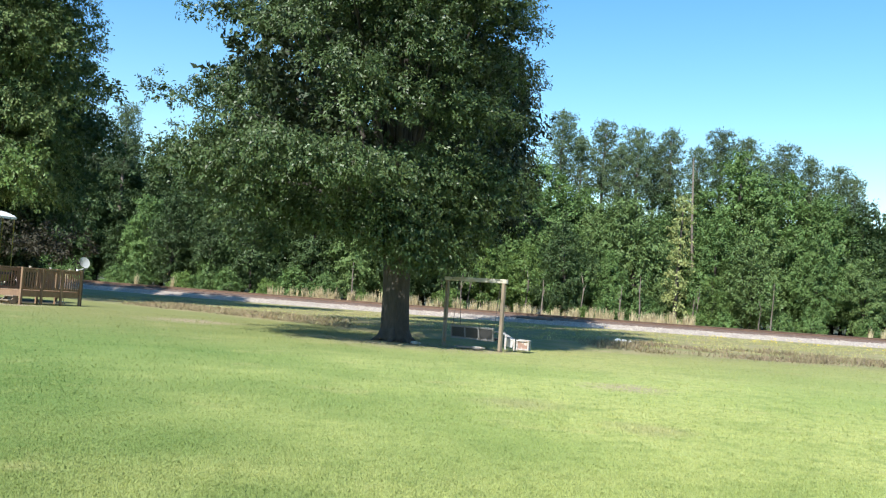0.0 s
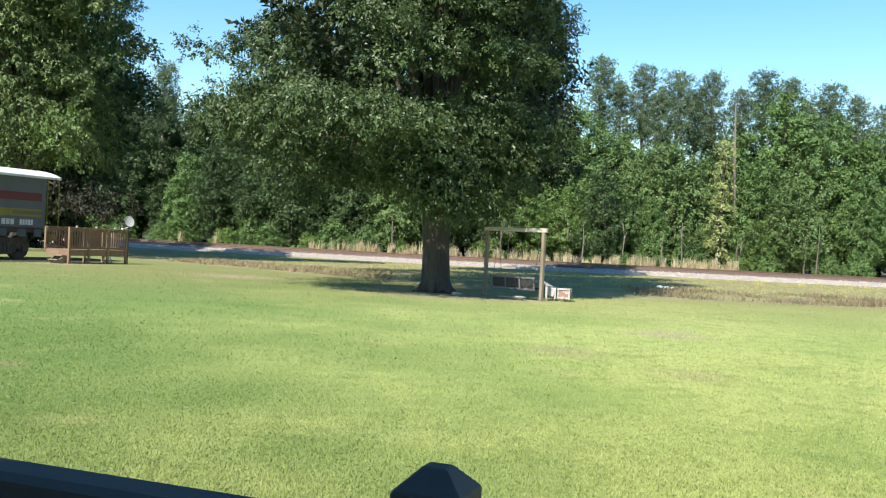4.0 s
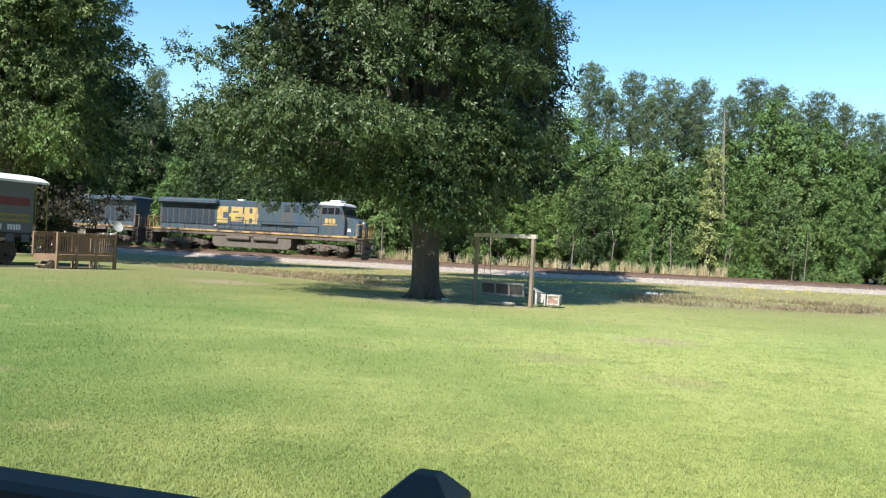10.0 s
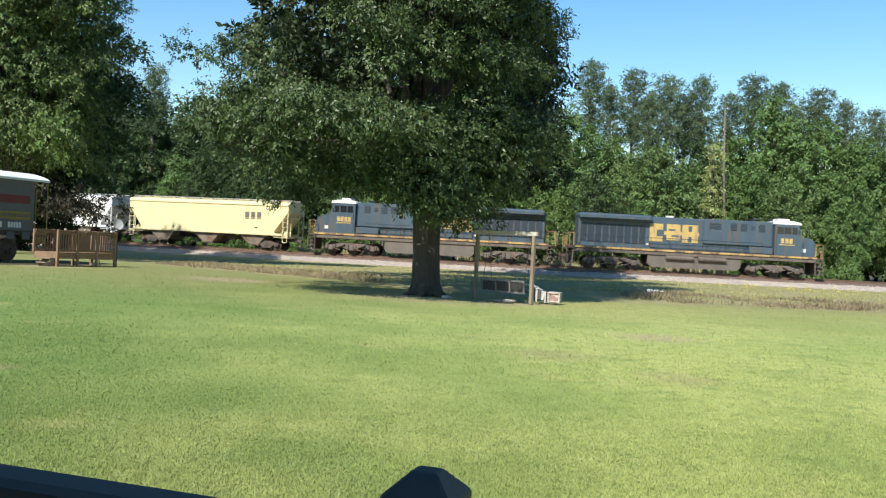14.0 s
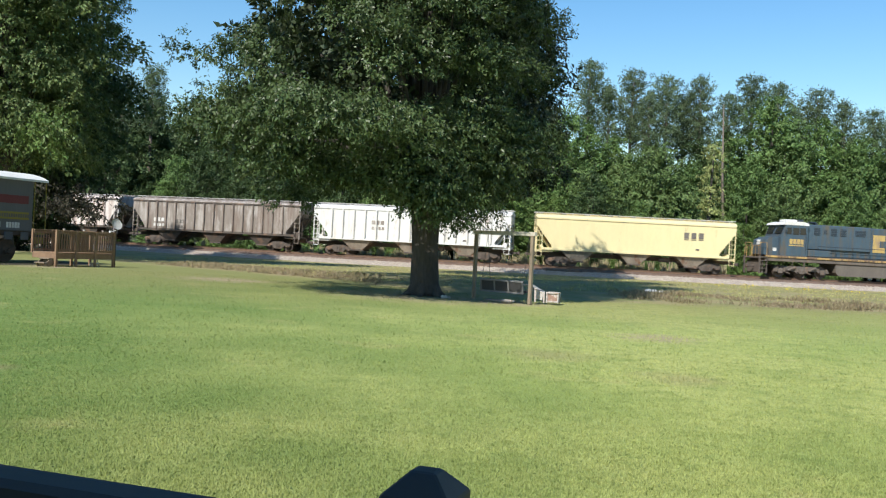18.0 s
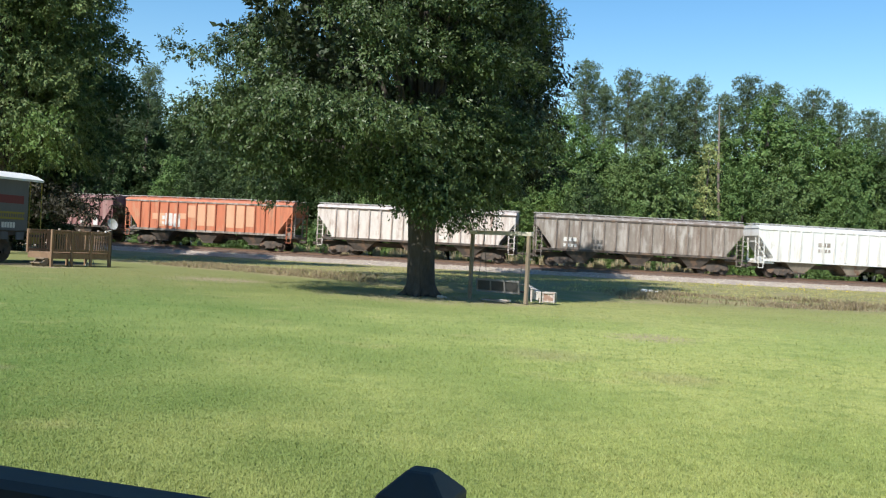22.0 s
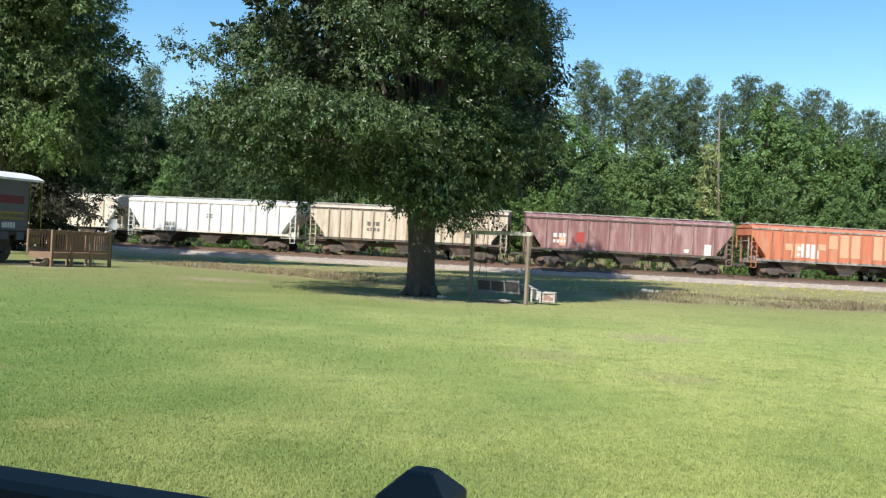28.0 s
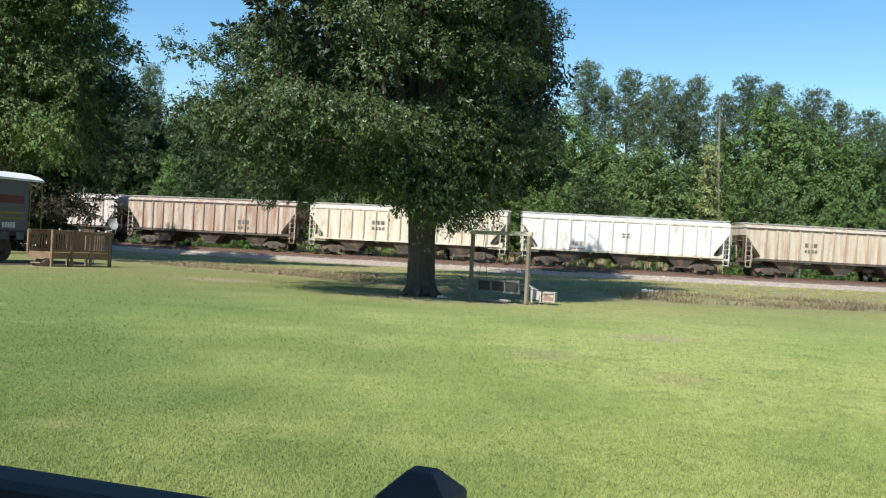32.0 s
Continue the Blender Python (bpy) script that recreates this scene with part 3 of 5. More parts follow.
    spots = shaped_lobes(profile, 54, 1.3, 1.9, rng, 1.05, 0.9, 18)
    trunk = bmesh.new()
    limb(trunk, [(0, 0, -0.3), (0, 0, 0.4), (0.1, 0, 3.5), (0.5, 0, 9), (0.8, 0, 16)], [0.5, 0.34, 0.28, 0.18, 0.04], 10)
    branches(trunk, (0.1, 0, 4.2), spots[2:46:3], rng, 0.13)
    part("trunk", trunk, bark, tree)
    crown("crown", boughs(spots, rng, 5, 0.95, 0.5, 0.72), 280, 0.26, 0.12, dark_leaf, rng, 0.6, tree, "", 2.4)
    return tree


def side_oak():
    rng = np.random.default_rng(22)
    tree = empty("oak_tree", pose(-22.7, 46.5, stand(-22.7, 46.5)), "tall leafy tree with shaggy drooping foliage near the track", "tree")
    profile = [(5.4, 0, 3.6), (6.2, 0, 4.2), (7.2, -0.2, 4.3), (9.2, 0, 4.5), (11.7, 0.1, 4.6), (16, -0.5, 4.6), (22, -0.3, 4.2), (27, 0, 1.6)]
    spots = [b for b in shaped_lobes(profile, 100, 1.3, 2.0, rng, 1.05, 1.1, 26) if math.hypot(b[0][0] - 1.4, b[0][2] - 10.5) > 1.2]
    lobes = boughs(spots, rng, 6, 0.95, 0.42, 0.72)
    low = [((2.2 + 0.42 * i, -2.2 + 0.3 * j, 2.5 + 0.75 * j - 0.07 * i + 0.2 * (i % 2)), (0.62, 0.62, 0.52)) for i in range(10) for j in range(2)]
    trunk = bmesh.new()
    limb(trunk, [(0, 0, -0.4), (0, 0, 0.4), (0.1, 0.1, 4.5), (-0.2, 0, 13), (0, 0, 25)], [0.6, 0.45, 0.36, 0.24, 0.05], 12)
    branches(trunk, (0.1, 0.1, 4.0), spots[2:88:3], rng, 0.14)
    part("trunk", trunk, bark, tree)
    crown("crown", lobes, 460, 0.20, 0.085, side_leaf, rng, 0.7, tree, "", 2.8, 0.5, -0.4, (0, 0, 9))
    # the low branch has the tree's shade in its colour
    tagged(crown("low_branch", low, 330, 0.2, 0.09, brown_leaf, rng, 0.5, tree, "", 2.4), "sparse brown leaves, darkened as shade", kind="stuff")
    fresh = [((3.7 + 0.5 * math.sin(i * 1.9), -4.3 + 0.4 * math.cos(i * 2.7), 5.0 + 0.33 * i), (0.7, 0.7, 0.55)) for i in range(6)]
    tagged(crown("young_branch", fresh, 330, 0.22, 0.1, bright_leaf, rng, 0.6, tree, "", 2.4), "fresh yellow-green leaves", kind="stuff")
    return tree


def broad_tree(name, m, seed, height, radius, mat, leaf, per, label, low=0.25, trunk_radius=0.25, lobes=26, each=5):
    """A leafy tree with an uneven, lopsided outline; low: the crown's foot as a share of the height."""
    rng = np.random.default_rng(seed)
    tree = empty(name, m, label, "tree")
    profile = [(height * (low + (0.96 - low) * k), radius * rng.uniform(-0.22, 0.22), radius * w * rng.uniform(0.8, 1.15))
               for k, w in ((0, 0.55), (0.2, 0.92), (0.42, 1.0), (0.6, 0.85), (0.78, 0.62), (0.9, 0.36), (1.0, 0.1))]
    spots = shaped_lobes(profile, lobes, radius * 0.2, radius * 0.4, rng, 1.0, 0.8, 8)
    trunk = bmesh.new()
    w = rng.uniform(-0.3, 0.3, 4)
    limb(trunk, [(0, 0, -0.4), (0, 0, 0.4), (w[0], w[1], height * 0.3), (w[2], w[3], height * 0.6), (0, 0, height * 0.92)],
         [trunk_radius * 1.5, trunk_radius, trunk_radius * 0.8, trunk_radius * 0.5, 0.04], 9)
    branches(trunk, (w[0], w[1], height * 0.3), spots[3:lobes:4], rng, trunk_radius * 0.4, 5)
    part("trunk", trunk, bark, tree)
    crown("crown", boughs(spots, rng, each, 0.9, 0.42, 0.7), per, leaf, leaf * 0.5, mat, rng, 0.35, tree, "", 1.8, 0.25, -0.4, (0, 0, height * 0.5))
    return tree


def pine(name, m, seed, height, label):
    rng = np.random.default_rng(seed)
    tree = empty(name, m, label, "tree")
    trunk = bmesh.new()
    limb(trunk, [(0, 0, -0.4), (0.05, 0, height * 0.3), (0.15, 0.1, height * 0.7), (0.1, 0, height * 0.98)], [0.3, 0.24, 0.15, 0.03], 8)
    spots = []
    for i in range(30):
        k = (i + rng.uniform(0, 1)) / 30
        z = height * (0.62 + 0.35 * k)
        reach = (1 - abs(k - 0.45) * 1.1) * height * 0.078 * rng.uniform(0.25, 1.25)
        a = i * 2.4
        c = (0.12 + math.cos(a) * reach, math.sin(a) * reach, z)
        r = rng.uniform(0.65, 1.25) * (1.1 - 0.2 * k)
        spots.append((c, (r, r, r * 0.6)))
        limb(trunk, [(0.12, 0.05, z - 0.7), (0.12 + math.cos(a) * reach * 0.5, math.sin(a) * reach * 0.5, z - 0.15), c], [0.06, 0.04, 0.015], 4)
    spots.append(((0.1, 0, height * 0.97), (0.5, 0.5, 0.6)))
    part("trunk", trunk, pale_bark, tree, "tall bare pale trunk")
    crown("crown", boughs(spots, rng, 3, 0.8, 0.45, 0.66), 430, 0.30, 0.085, pine_leaf, rng, 0.0, tree, "", 1.2, 0.6, -0.6)
    return tree


def stand(x, y):
    return float(ground_height(np.array([x]), np.array([y]))[0])


big_oak()
# added for their shadows; of the nearer one nothing shows
far_oak(60.0, 12, [(5.9, 2.4, 4.2), (7.5, 2.6, 6.0), (9.5, 2.8, 5.6), (12, 3.8, 4.5), (15, 5.2, 3.4), (17.5, 5.2, 1.8)])
far_oak(38.0, 13, [(5.0, -1.4, 5.0), (6.4, -1.2, 6.4), (8.4, -1.2, 6.4), (10.5, -1.0, 5.6), (14, -0.6, 4.8), (18, -0.6, 4.4), (23, -0.4, 4.0), (26.5, -0.2, 1.8)])
side_oak()
# added mostly out of sight to shade the ballast; leaves darkened as shade
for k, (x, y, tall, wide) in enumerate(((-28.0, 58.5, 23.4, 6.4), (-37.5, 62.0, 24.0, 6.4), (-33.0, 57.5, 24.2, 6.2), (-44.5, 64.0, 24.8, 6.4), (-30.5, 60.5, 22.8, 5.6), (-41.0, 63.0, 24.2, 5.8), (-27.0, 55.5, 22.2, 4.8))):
    broad_tree("oak_tree", pose(x, y, stand(x, y)), 61 + k, tall, wide, shade_leaf, 0.34, 260, "tall tree behind the caboose, darkened, added to shade the track", 0.12, 0.3, 34)
# shrubs added in the darkened leaf to stand for shade beneath the trees
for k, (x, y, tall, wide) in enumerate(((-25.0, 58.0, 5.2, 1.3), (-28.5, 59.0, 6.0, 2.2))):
    broad_tree("shrub", pose(x, y, stand(x, y)), 71 + k, tall, wide, dark_leaf, 0.26, 260, "dense shrub added behind the wooden deck, dark as the shade there", -0.05, 0.08, 18)
EDGE = "dense green broadleaf tree at the edge of the wood"
TALL = [15, 17, 13, 9, 14, 16]
kinds = [broad_tree("woodland_tree", pose(0, 130, 0), 31, 15, 3.9, wood_leaf, 0.34, 215, EDGE, 0.10, 0.2, 36),
         broad_tree("woodland_tree", pose(0, 130, 0), 32, 17, 3.6, wood_leaf, 0.34, 215, EDGE, 0.14, 0.2, 40),
         broad_tree("woodland_tree", pose(0, 130, 0), 33, 13, 3.8, olive_leaf, 0.32, 225, EDGE, 0.08, 0.18, 34),
         broad_tree("woodland_tree", pose(0, 130, 0), 34, 9, 2.6, bright_leaf, 0.28, 240, "fresh yellow-green young tree at the edge of the wood", 0.12, 0.1, 26),
         broad_tree("woodland_tree", pose(0, 130, 0), 35, 14, 3.9, shade_leaf, 0.32, 225, "dense green tree at the edge of the wood, leaves darkened as shade", 0.08, 0.2, 36),
         broad_tree("woodland_tree", pose(0, 130, 0), 36, 16, 3.5, shade_leaf, 0.32, 225, "dense green tree at the edge of the wood, leaves darkened as shade", 0.12, 0.2, 38)]
bush = broad_tree("shrub", pose(0, 130, 0), 41, 3.6, 2.1, wood_leaf, 0.24, 240, "low green shrub beside the railway", -0.1, 0.06, 16)
light_bush = broad_tree("shrub", pose(0, 130, 0), 42, 3.2, 2.0, bright_leaf, 0.24, 230, "low yellow-green shrub beside the railway", -0.1, 0.06, 16)
pines = [pine("pine_tree", pose(0, 130, 0), 51, 22, "tall pine with sparse dark tufts above the wood"),
         pine("pine_tree", pose(0, 130, 0), 52, 22, "tall pine with sparse dark tufts above the wood")]
used = set()


def plant(kind, x, y, scale, turn):
    """Sets the first of a kind in its place and copies it from then on."""
    m = pose(x, y, stand(x, y) - 0.05, 0, 0, turn) @ Matrix.Scale(scale, 4)
    if kind.name in used:
        copy_thing(kind, m @ Matrix.Diagonal([1 / k for k in kind.scale] + [1]))
    else:
        used.add(kind.name)
        kind.matrix_basis = m


for i, ob in enumerate(kinds + pines + [bush, light_bush]):
    tagged(ob, group="trees of the wood" if i < 6 else "pines of the wood" if i < 8 else "shrubs along the railway")
rng = np.random.default_rng(5)
# rows of the wood from the front: gap, nearest and farthest from the track, lowest and highest tops; they stay below the pines
for row, (gap, near, far, low, high) in enumerate([(5.4, 9.5, 13.0, 5.0, 10.5), (5.2, 15, 19, 9.0, 14.0), (4.8, 21, 26, 12.0, 15.5), (5.2, 29, 35, 11.5, 14.5), (6.0, 38, 44, 12.0, 15.0)]):
    s = -78.0
    while s < 86:
        x, y, h = on_line(s, rng.uniform(near, far))
        west = x < 4
        if row == 0 and rng.uniform() < (0.05 if west else 0.28):
            k = 3
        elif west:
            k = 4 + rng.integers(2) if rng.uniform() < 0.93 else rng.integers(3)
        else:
            # deeper rows mostly get the darkened leaf, as shade in the gaps
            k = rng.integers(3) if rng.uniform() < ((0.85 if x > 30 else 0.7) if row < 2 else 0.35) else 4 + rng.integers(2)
        tall = rng.uniform(low, high) * (1.42 if west else 1.12 if x > 33 else 1.0)
        plant(kinds[k], x, y, tall / TALL[k], rng.uniform(0, 360))
        s += gap * rng.uniform(0.75, 1.25)
# taller broadleaf trees that stand among the pines
for x, y, top in ((35.0, 100.0, 20.5), (41.0, 101.0, 18.5), (31.0, 103.0, 17.0), (12.0, 99.0, 18.0), (15.0, 101.0, 16.5), (18.5, 103.0, 15.5), (23.0, 104.0, 15.0), (7.5, 99.0, 19.0), (2.5, 99.0, 19.0), (45.0, 100.0, 16.5)):
    plant(kinds[1], x, y, top / 17, 40 * x)
s = -74.0
while s < 84:
    x, y, h = on_line(s, rng.uniform(7.4, 9.4))
    plant(light_bush if rng.uniform() < 0.25 else bush, x, y, rng.uniform(0.4, 0.95), rng.uniform(0, 360))
    s += rng.uniform(2.6, 6.0)
# pines by where their tops stand against the sky: place across, top
for i, (x, top) in enumerate([(15.4, 23.8), (20.6, 23.2), (24.7, 22.6), (28.4, 22.6), (34.2, 23.0), (37.2, 22.4), (42.0, 22.0), (45.3, 20.6), (48.4, 19.8), (-35.0, 20.8), (-38.5, 19.5), (10.8, 19.0), (18.0, 21.0), (26.5, 20.6), (31.5, 20.8), (39.8, 20.0), (50.5, 18.6), (22.6, 20.2)]):
    y = 105 + 1.5 * math.sin(i * 2.1)
    k = y / 105
    plant(pines[i % 2], x * k, y, (top * k + 0.3) / 22, i * 77)


# ---- the train ----
def paint(name, colour, second=None, worn=None, share=0.2, rough=0.55, streak=True, worn_size=0.7, runs=None, runs_share=0.3):
    return material(name, colour, second, rough, size=1.1, fine=0.12, stretch=(1.6, 1.6, 0.35) if streak else (1, 1, 1), bump=0.15, depth=0.004,
                    worn=worn, worn_share=share, worn_size=worn_size, runs=runs, runs_share=runs_share)


RUST = (0.20, 0.10, 0.055)
iron = paint("dirty_iron", (0.12, 0.095, 0.078), (0.06, 0.05, 0.043), (0.19, 0.12, 0.08), 0.25, 0.8, False)
wheel_iron = paint("wheel_iron", (0.09, 0.065, 0.05), (0.055, 0.042, 0.036), (0.14, 0.08, 0.05), 0.2, 0.6, False)
chute_paint = paint("dusty_chute", (0.36, 0.30, 0.235), (0.20, 0.165, 0.13), RUST, 0.22, 0.85)
loco_blue = paint("loco_blue", (0.064, 0.101, 0.134), (0.046, 0.074, 0.100), (0.11, 0.095, 0.076), 0.22, 0.42, runs=(0.10, 0.084, 0.066), runs_share=0.22)
loco_dark = paint("loco_dark_blue", (0.028, 0.038, 0.052), (0.02, 0.027, 0.036), None, 0.2, 0.5)
loco_grime = paint("loco_grime", (0.16, 0.13, 0.105), (0.085, 0.07, 0.06), (0.22, 0.14, 0.09), 0.2, 0.85)
tank_paint = paint("tank_brown", (0.16, 0.135, 0.11), (0.10, 0.085, 0.072), None, 0.2, 0.75)
logo_yellow = paint("logo_yellow", (0.56, 0.39, 0.12), (0.42, 0.29, 0.11), (0.26, 0.19, 0.14), 0.24, 0.5)
sill_yellow = paint("sill_yellow", (0.55, 0.36, 0.12), (0.33, 0.21, 0.09), (0.14, 0.09, 0.06), 0.32, 0.6)
cab_white = paint("cab_white", (0.78, 0.77, 0.74), (0.6, 0.58, 0.54), None, 0.2, 0.5)
glass_dark = material("dark_glass", (0.015, 0.017, 0.02), (0.02, 0.02, 0.024), 0.08, bump=0)
mark_dark = paint("stencil_dark", (0.11, 0.10, 0.095), (0.16, 0.14, 0.12), None, 0.2, 0.7)
mark_white = paint("stencil_white", (0.72, 0.71, 0.68), (0.55, 0.53, 0.5), None, 0.2, 0.7)
mark_red = paint("stencil_red", (0.42, 0.06, 0.045), (0.32, 0.05, 0.04), None, 0.2, 0.7)
roof_white = paint("roof_walk", (0.5, 0.49, 0.47), (0.36, 0.34, 0.32), RUST, 0.18, 0.7)


def ring(name, radius, width, tread, y, parent, mat):
    """A railway wheel with a flange, a dished plate with holes and a hub."""
    bm = bmesh.new()
    out = -1 if y < 0 else 1
    for r0, r1, a, b in ((radius, radius, 0, width), (radius + 0.03, radius + 0.03, -0.03, 0.0)):
        drum(bm, (0, y + out * a, 0), (0, y + out * b, 0), r0, r1, 24)
    drum(bm, (0, y + out * (width - 0.005), 0), (0, y + out * (width + 0.05), 0), radius * 0.36, radius * 0.28, 16)
    for k in range(3):
        c = 2 * math.pi * k / 3
        drum(bm, (math.cos(c) * radius * 0.6, y + out * width, math.sin(c) * radius * 0.6), (math.cos(c) * radius * 0.6, y + out * (width + 0.012), math.sin(c) * radius * 0.6), radius * 0.15, None, 8)
    return bm


def wheelset(parent, x, radius, car):
    bm = ring("wheelset", radius, 0.13, 0, 0.71, parent, None)
    other = ring("wheelset", radius, 0.13, 0, -0.71, parent, None)
    data = bpy.data.meshes.new("wheelset")
    other.to_mesh(data)
    other.free()
    bm.from_mesh(data)
    bpy.data.meshes.remove(data)
    drum(bm, (0, -1.05, 0), (0, 1.05, 0), 0.085, None, 12)
    ob = part("wheelset", bm, wheel_iron, parent)
    ob.matrix_basis = pose(x, 0, radius)
    return ob


def freight_truck(parent, x):
    """A two-axle truck: arched side frames, springs, bolster and wheels."""
    bm = bmesh.new()
    for y in (-1.02, 1.02):
        out = [(-1.2, 0.56), (-1.12, 0.66), (-0.7, 0.72), (-0.42, 0.86), (0.42, 0.86), (0.7, 0.72), (1.12, 0.66), (1.2, 0.56), (1.1, 0.36), (0.72, 0.36),
               (0.66, 0.5), (0.46, 0.28), (0.34, 0.2), (-0.34, 0.2), (-0.46, 0.28), (-0.66, 0.5), (-0.72, 0.36), (-1.1, 0.36)]
        slab(bm, out, y - 0.07, y + 0.07)
        for k in (-0.16, 0.0, 0.16):
            drum(bm, (k, y * 1.06, 0.3), (k, y * 1.06, 0.62), 0.065, None, 8)
        for k in (-0.89, 0.89):
            drum(bm, (k, y * 0.98, 0.46), (k, y * 1.14, 0.46), 0.14, 0.12, 10)
    box(bm, 0, 0, 0.66, 0.34, 2.2, 0.24, bevel=0.03)
    ob = part("truck", bm, iron, parent)
    ob.matrix_basis = pose(x, 0, 0)
    wheelset(ob, -0.89, 0.46, parent)
    wheelset(ob, 0.89, 0.46, parent)
    return ob


def coupler(parent, x, way, z=0.88):
    bm = bmesh.new()
    box(bm, x + way * 0.18, 0, z, 0.75, 0.2, 0.18, bevel=0.02)
    box(bm, x + way * 0.5, 0, z, 0.26, 0.34, 0.28, bevel=0.05)
    drum(bm, (x - way * 0.1, 0.35, z - 0.1), (x + way * 0.4, 0.3, z - 0.35), 0.03, None, 6)
    return part("coupler", bm, iron, parent)


def bars(parent, name, mat, x, z, widths, height, y, gap=0.5):
    """Writing that stands for itself as plain bars of its size."""
    for i, w in enumerate(widths):
        part(name, boxed(x + w / 2, y, z, w, 0.012, height), mat, parent)
        x += w * (1 + gap)


def hopper(label, body_paint, top_paint, marks, ribs=14, low_paint=None, half=8.62, patches=(), roof=None):
    """A covered hopper: side sheets cut away at the ends, sloping ends, chutes, ribs, ladders, roof walk and trucks."""
    car = empty("hopper_car", Matrix(), label, "freight car", "cars of the train")
    foot, inner, eave = 1.42, half - 1.3, 4.02
    bm = bmesh.new()
    outline = [(-half, eave), (half, eave), (half, 3.42), (inner, 1.7), (inner, foot), (-inner, foot), (-inner, 1.7), (-half, 3.42)]
    slab(bm, outline, -1.54, 1.54)
    part("body", bm, body_paint, car)
    bm = bmesh.new()
    for side in (-1, 1):
        box(bm, 0, side * 1.55, foot - 0.02, 2 * half - 1.0, 0.1, 0.2, bevel=0.015)
        box(bm, 0, side * 1.56, eave - 0.03, 2 * half, 0.08, 0.14, bevel=0.015)
    part("side_sill", bm, low_paint or body_paint, car)
    bm = bmesh.new()
    arc = [(-1.58, eave + 0.02)] + [(1.58 * math.sin(a), eave + 0.04 + 0.32 * (math.cos(a) ** 1.0)) for a in np.linspace(-1.45, 1.45, 11)] + [(1.58, eave + 0.02)]
    rings = [[bm.verts.new((x, y, z)) for y, z in arc] for x in (-half - 0.05, half + 0.05)]
    for i in range(len(arc) - 1):
        bm.faces.new((rings[0][i], rings[1][i], rings[1][i + 1], rings[0][i + 1]))
    for r in rings:
        bm.faces.new(r)
    bmesh.ops.recalc_face_normals(bm, faces=bm.faces)
    part("roof", bm, roof or top_paint, car)
    bm = bmesh.new()
    for k in (-0.62, 0.62):
        box(bm, 0, k, eave + 0.44, 2 * half + 0.3, 0.4, 0.05, bevel=0.01)
        for i in range(13):
            box(bm, -half + 0.4 + i * (2 * half - 0.8) / 12, k, eave + 0.37, 0.06, 0.36, 0.12)
    part("roof_walk", bm, roof_white, car)
    lid = None
    for i in range(8):
        m = pose(-half + 1.4 + i * (2 * half - 2.8) / 7, 0, eave + 0.42)
        if lid is None:
            lid = part("hatch", boxed(0, 0, 0, 1.5, 0.56, 0.1, bevel=0.03), top_paint, car)
            lid.matrix_basis = m
        else:
            again(lid, m)
    first = None
    for side in (-1, 1):
        for i in range(ribs):
            x = -inner + 0.35 + i * (2 * inner - 0.7) / max(ribs - 1, 1)
            m = pose(x, side * 1.6, (foot + eave) / 2)
            if first is None:
                first = part("rib", box(bmesh.new(), 0, 0, 0, 0.11, 0.2, eave - foot - 0.14, bevel=0.015), body_paint, car)
                first.matrix_basis = m
            else:
                again(first, m)
    # chutes under the floor
    for x in (-4.75, 0, 4.75):
        bm = bmesh.new()
        high = [bm.verts.new((x + a * 1.5, b * 1.47, foot)) for a, b in ((-1, -1), (1, -1), (1, 1), (-1, 1))]
        deep = [bm.verts.new((x + a * 0.5, b * 1.12, 0.5)) for a, b in ((-1, -1), (1, -1), (1, 1), (-1, 1))]
        for i in range(4):
            j = (i + 1) % 4
            bm.faces.new((high[i], deep[i], deep[j], high[j]))
        bm.faces.new(deep)
        bmesh.ops.recalc_face_normals(bm, faces=bm.faces)
        # cars with low_paint get dark iron, for the shade below the sill
        chute = part("chute", bm, iron if low_paint else chute_paint, car)
        bm = bmesh.new()
        box(bm, x, 0, 0.43, 1.15, 2.3, 0.12, bevel=0.02)
        drum(bm, (x - 0.2, -1.15, 0.42), (x - 0.2, 1.15, 0.42), 0.05, None, 8)
        part("outlet_gate", bm, iron, chute)
    part("centre_sill", boxed(0, 0, 1.0, 2 * half + 0.2, 0.5, 0.36, bevel=0.02), iron, car)
    for way in (-1, 1):
        bm = bmesh.new()
        box(bm, way * (half - 0.72), 0, 1.2, 1.5, 2.9, 0.16, bevel=0.02)
        for y in (-0.75, 0.75):
            drum(bm, (way * (half - 0.1), y, 1.25), (way * (half - 0.1), y, eave), 0.05, None, 6)
        box(bm, way * (half - 0.72), 0, 2.2, 0.12, 1.2, 1.9, pose(0, 0, 0, 0, way * 36, 0))
        drum(bm, (way * (half - 0.5), -0.9, 1.5), (way * (half - 0.5), -0.1, 1.5), 0.2, None, 10)
        part("end_frame", bm, low_paint or body_paint, car)
        for y in (-1.5, 1.5):
            bm = bmesh.new()
            for x in (half - 0.02, half - 0.5):
                box(bm, way * x, y, 2.55, 0.07, 0.07, 2.95)
            for i in range(7):
                box(bm, way * (half - 0.26), y, 1.3 + i * 0.4, 0.46, 0.03, 0.035)
            box(bm, way * (half - 0.26), y, 0.75, 0.46, 0.05, 0.05)
            for x in (half - 0.05, half - 0.47):
                box(bm, way * x, y, 0.95, 0.04, 0.05, 0.45)
            part("ladder", bm, top_paint, car)
        coupler(car, way * (half + 0.12), way)
        freight_truck(car, way * (half - 2.25))
    bm = bmesh.new()
    for k in range(12):
        p, q = 2 * math.pi * k / 12, 2 * math.pi * (k + 1) / 12
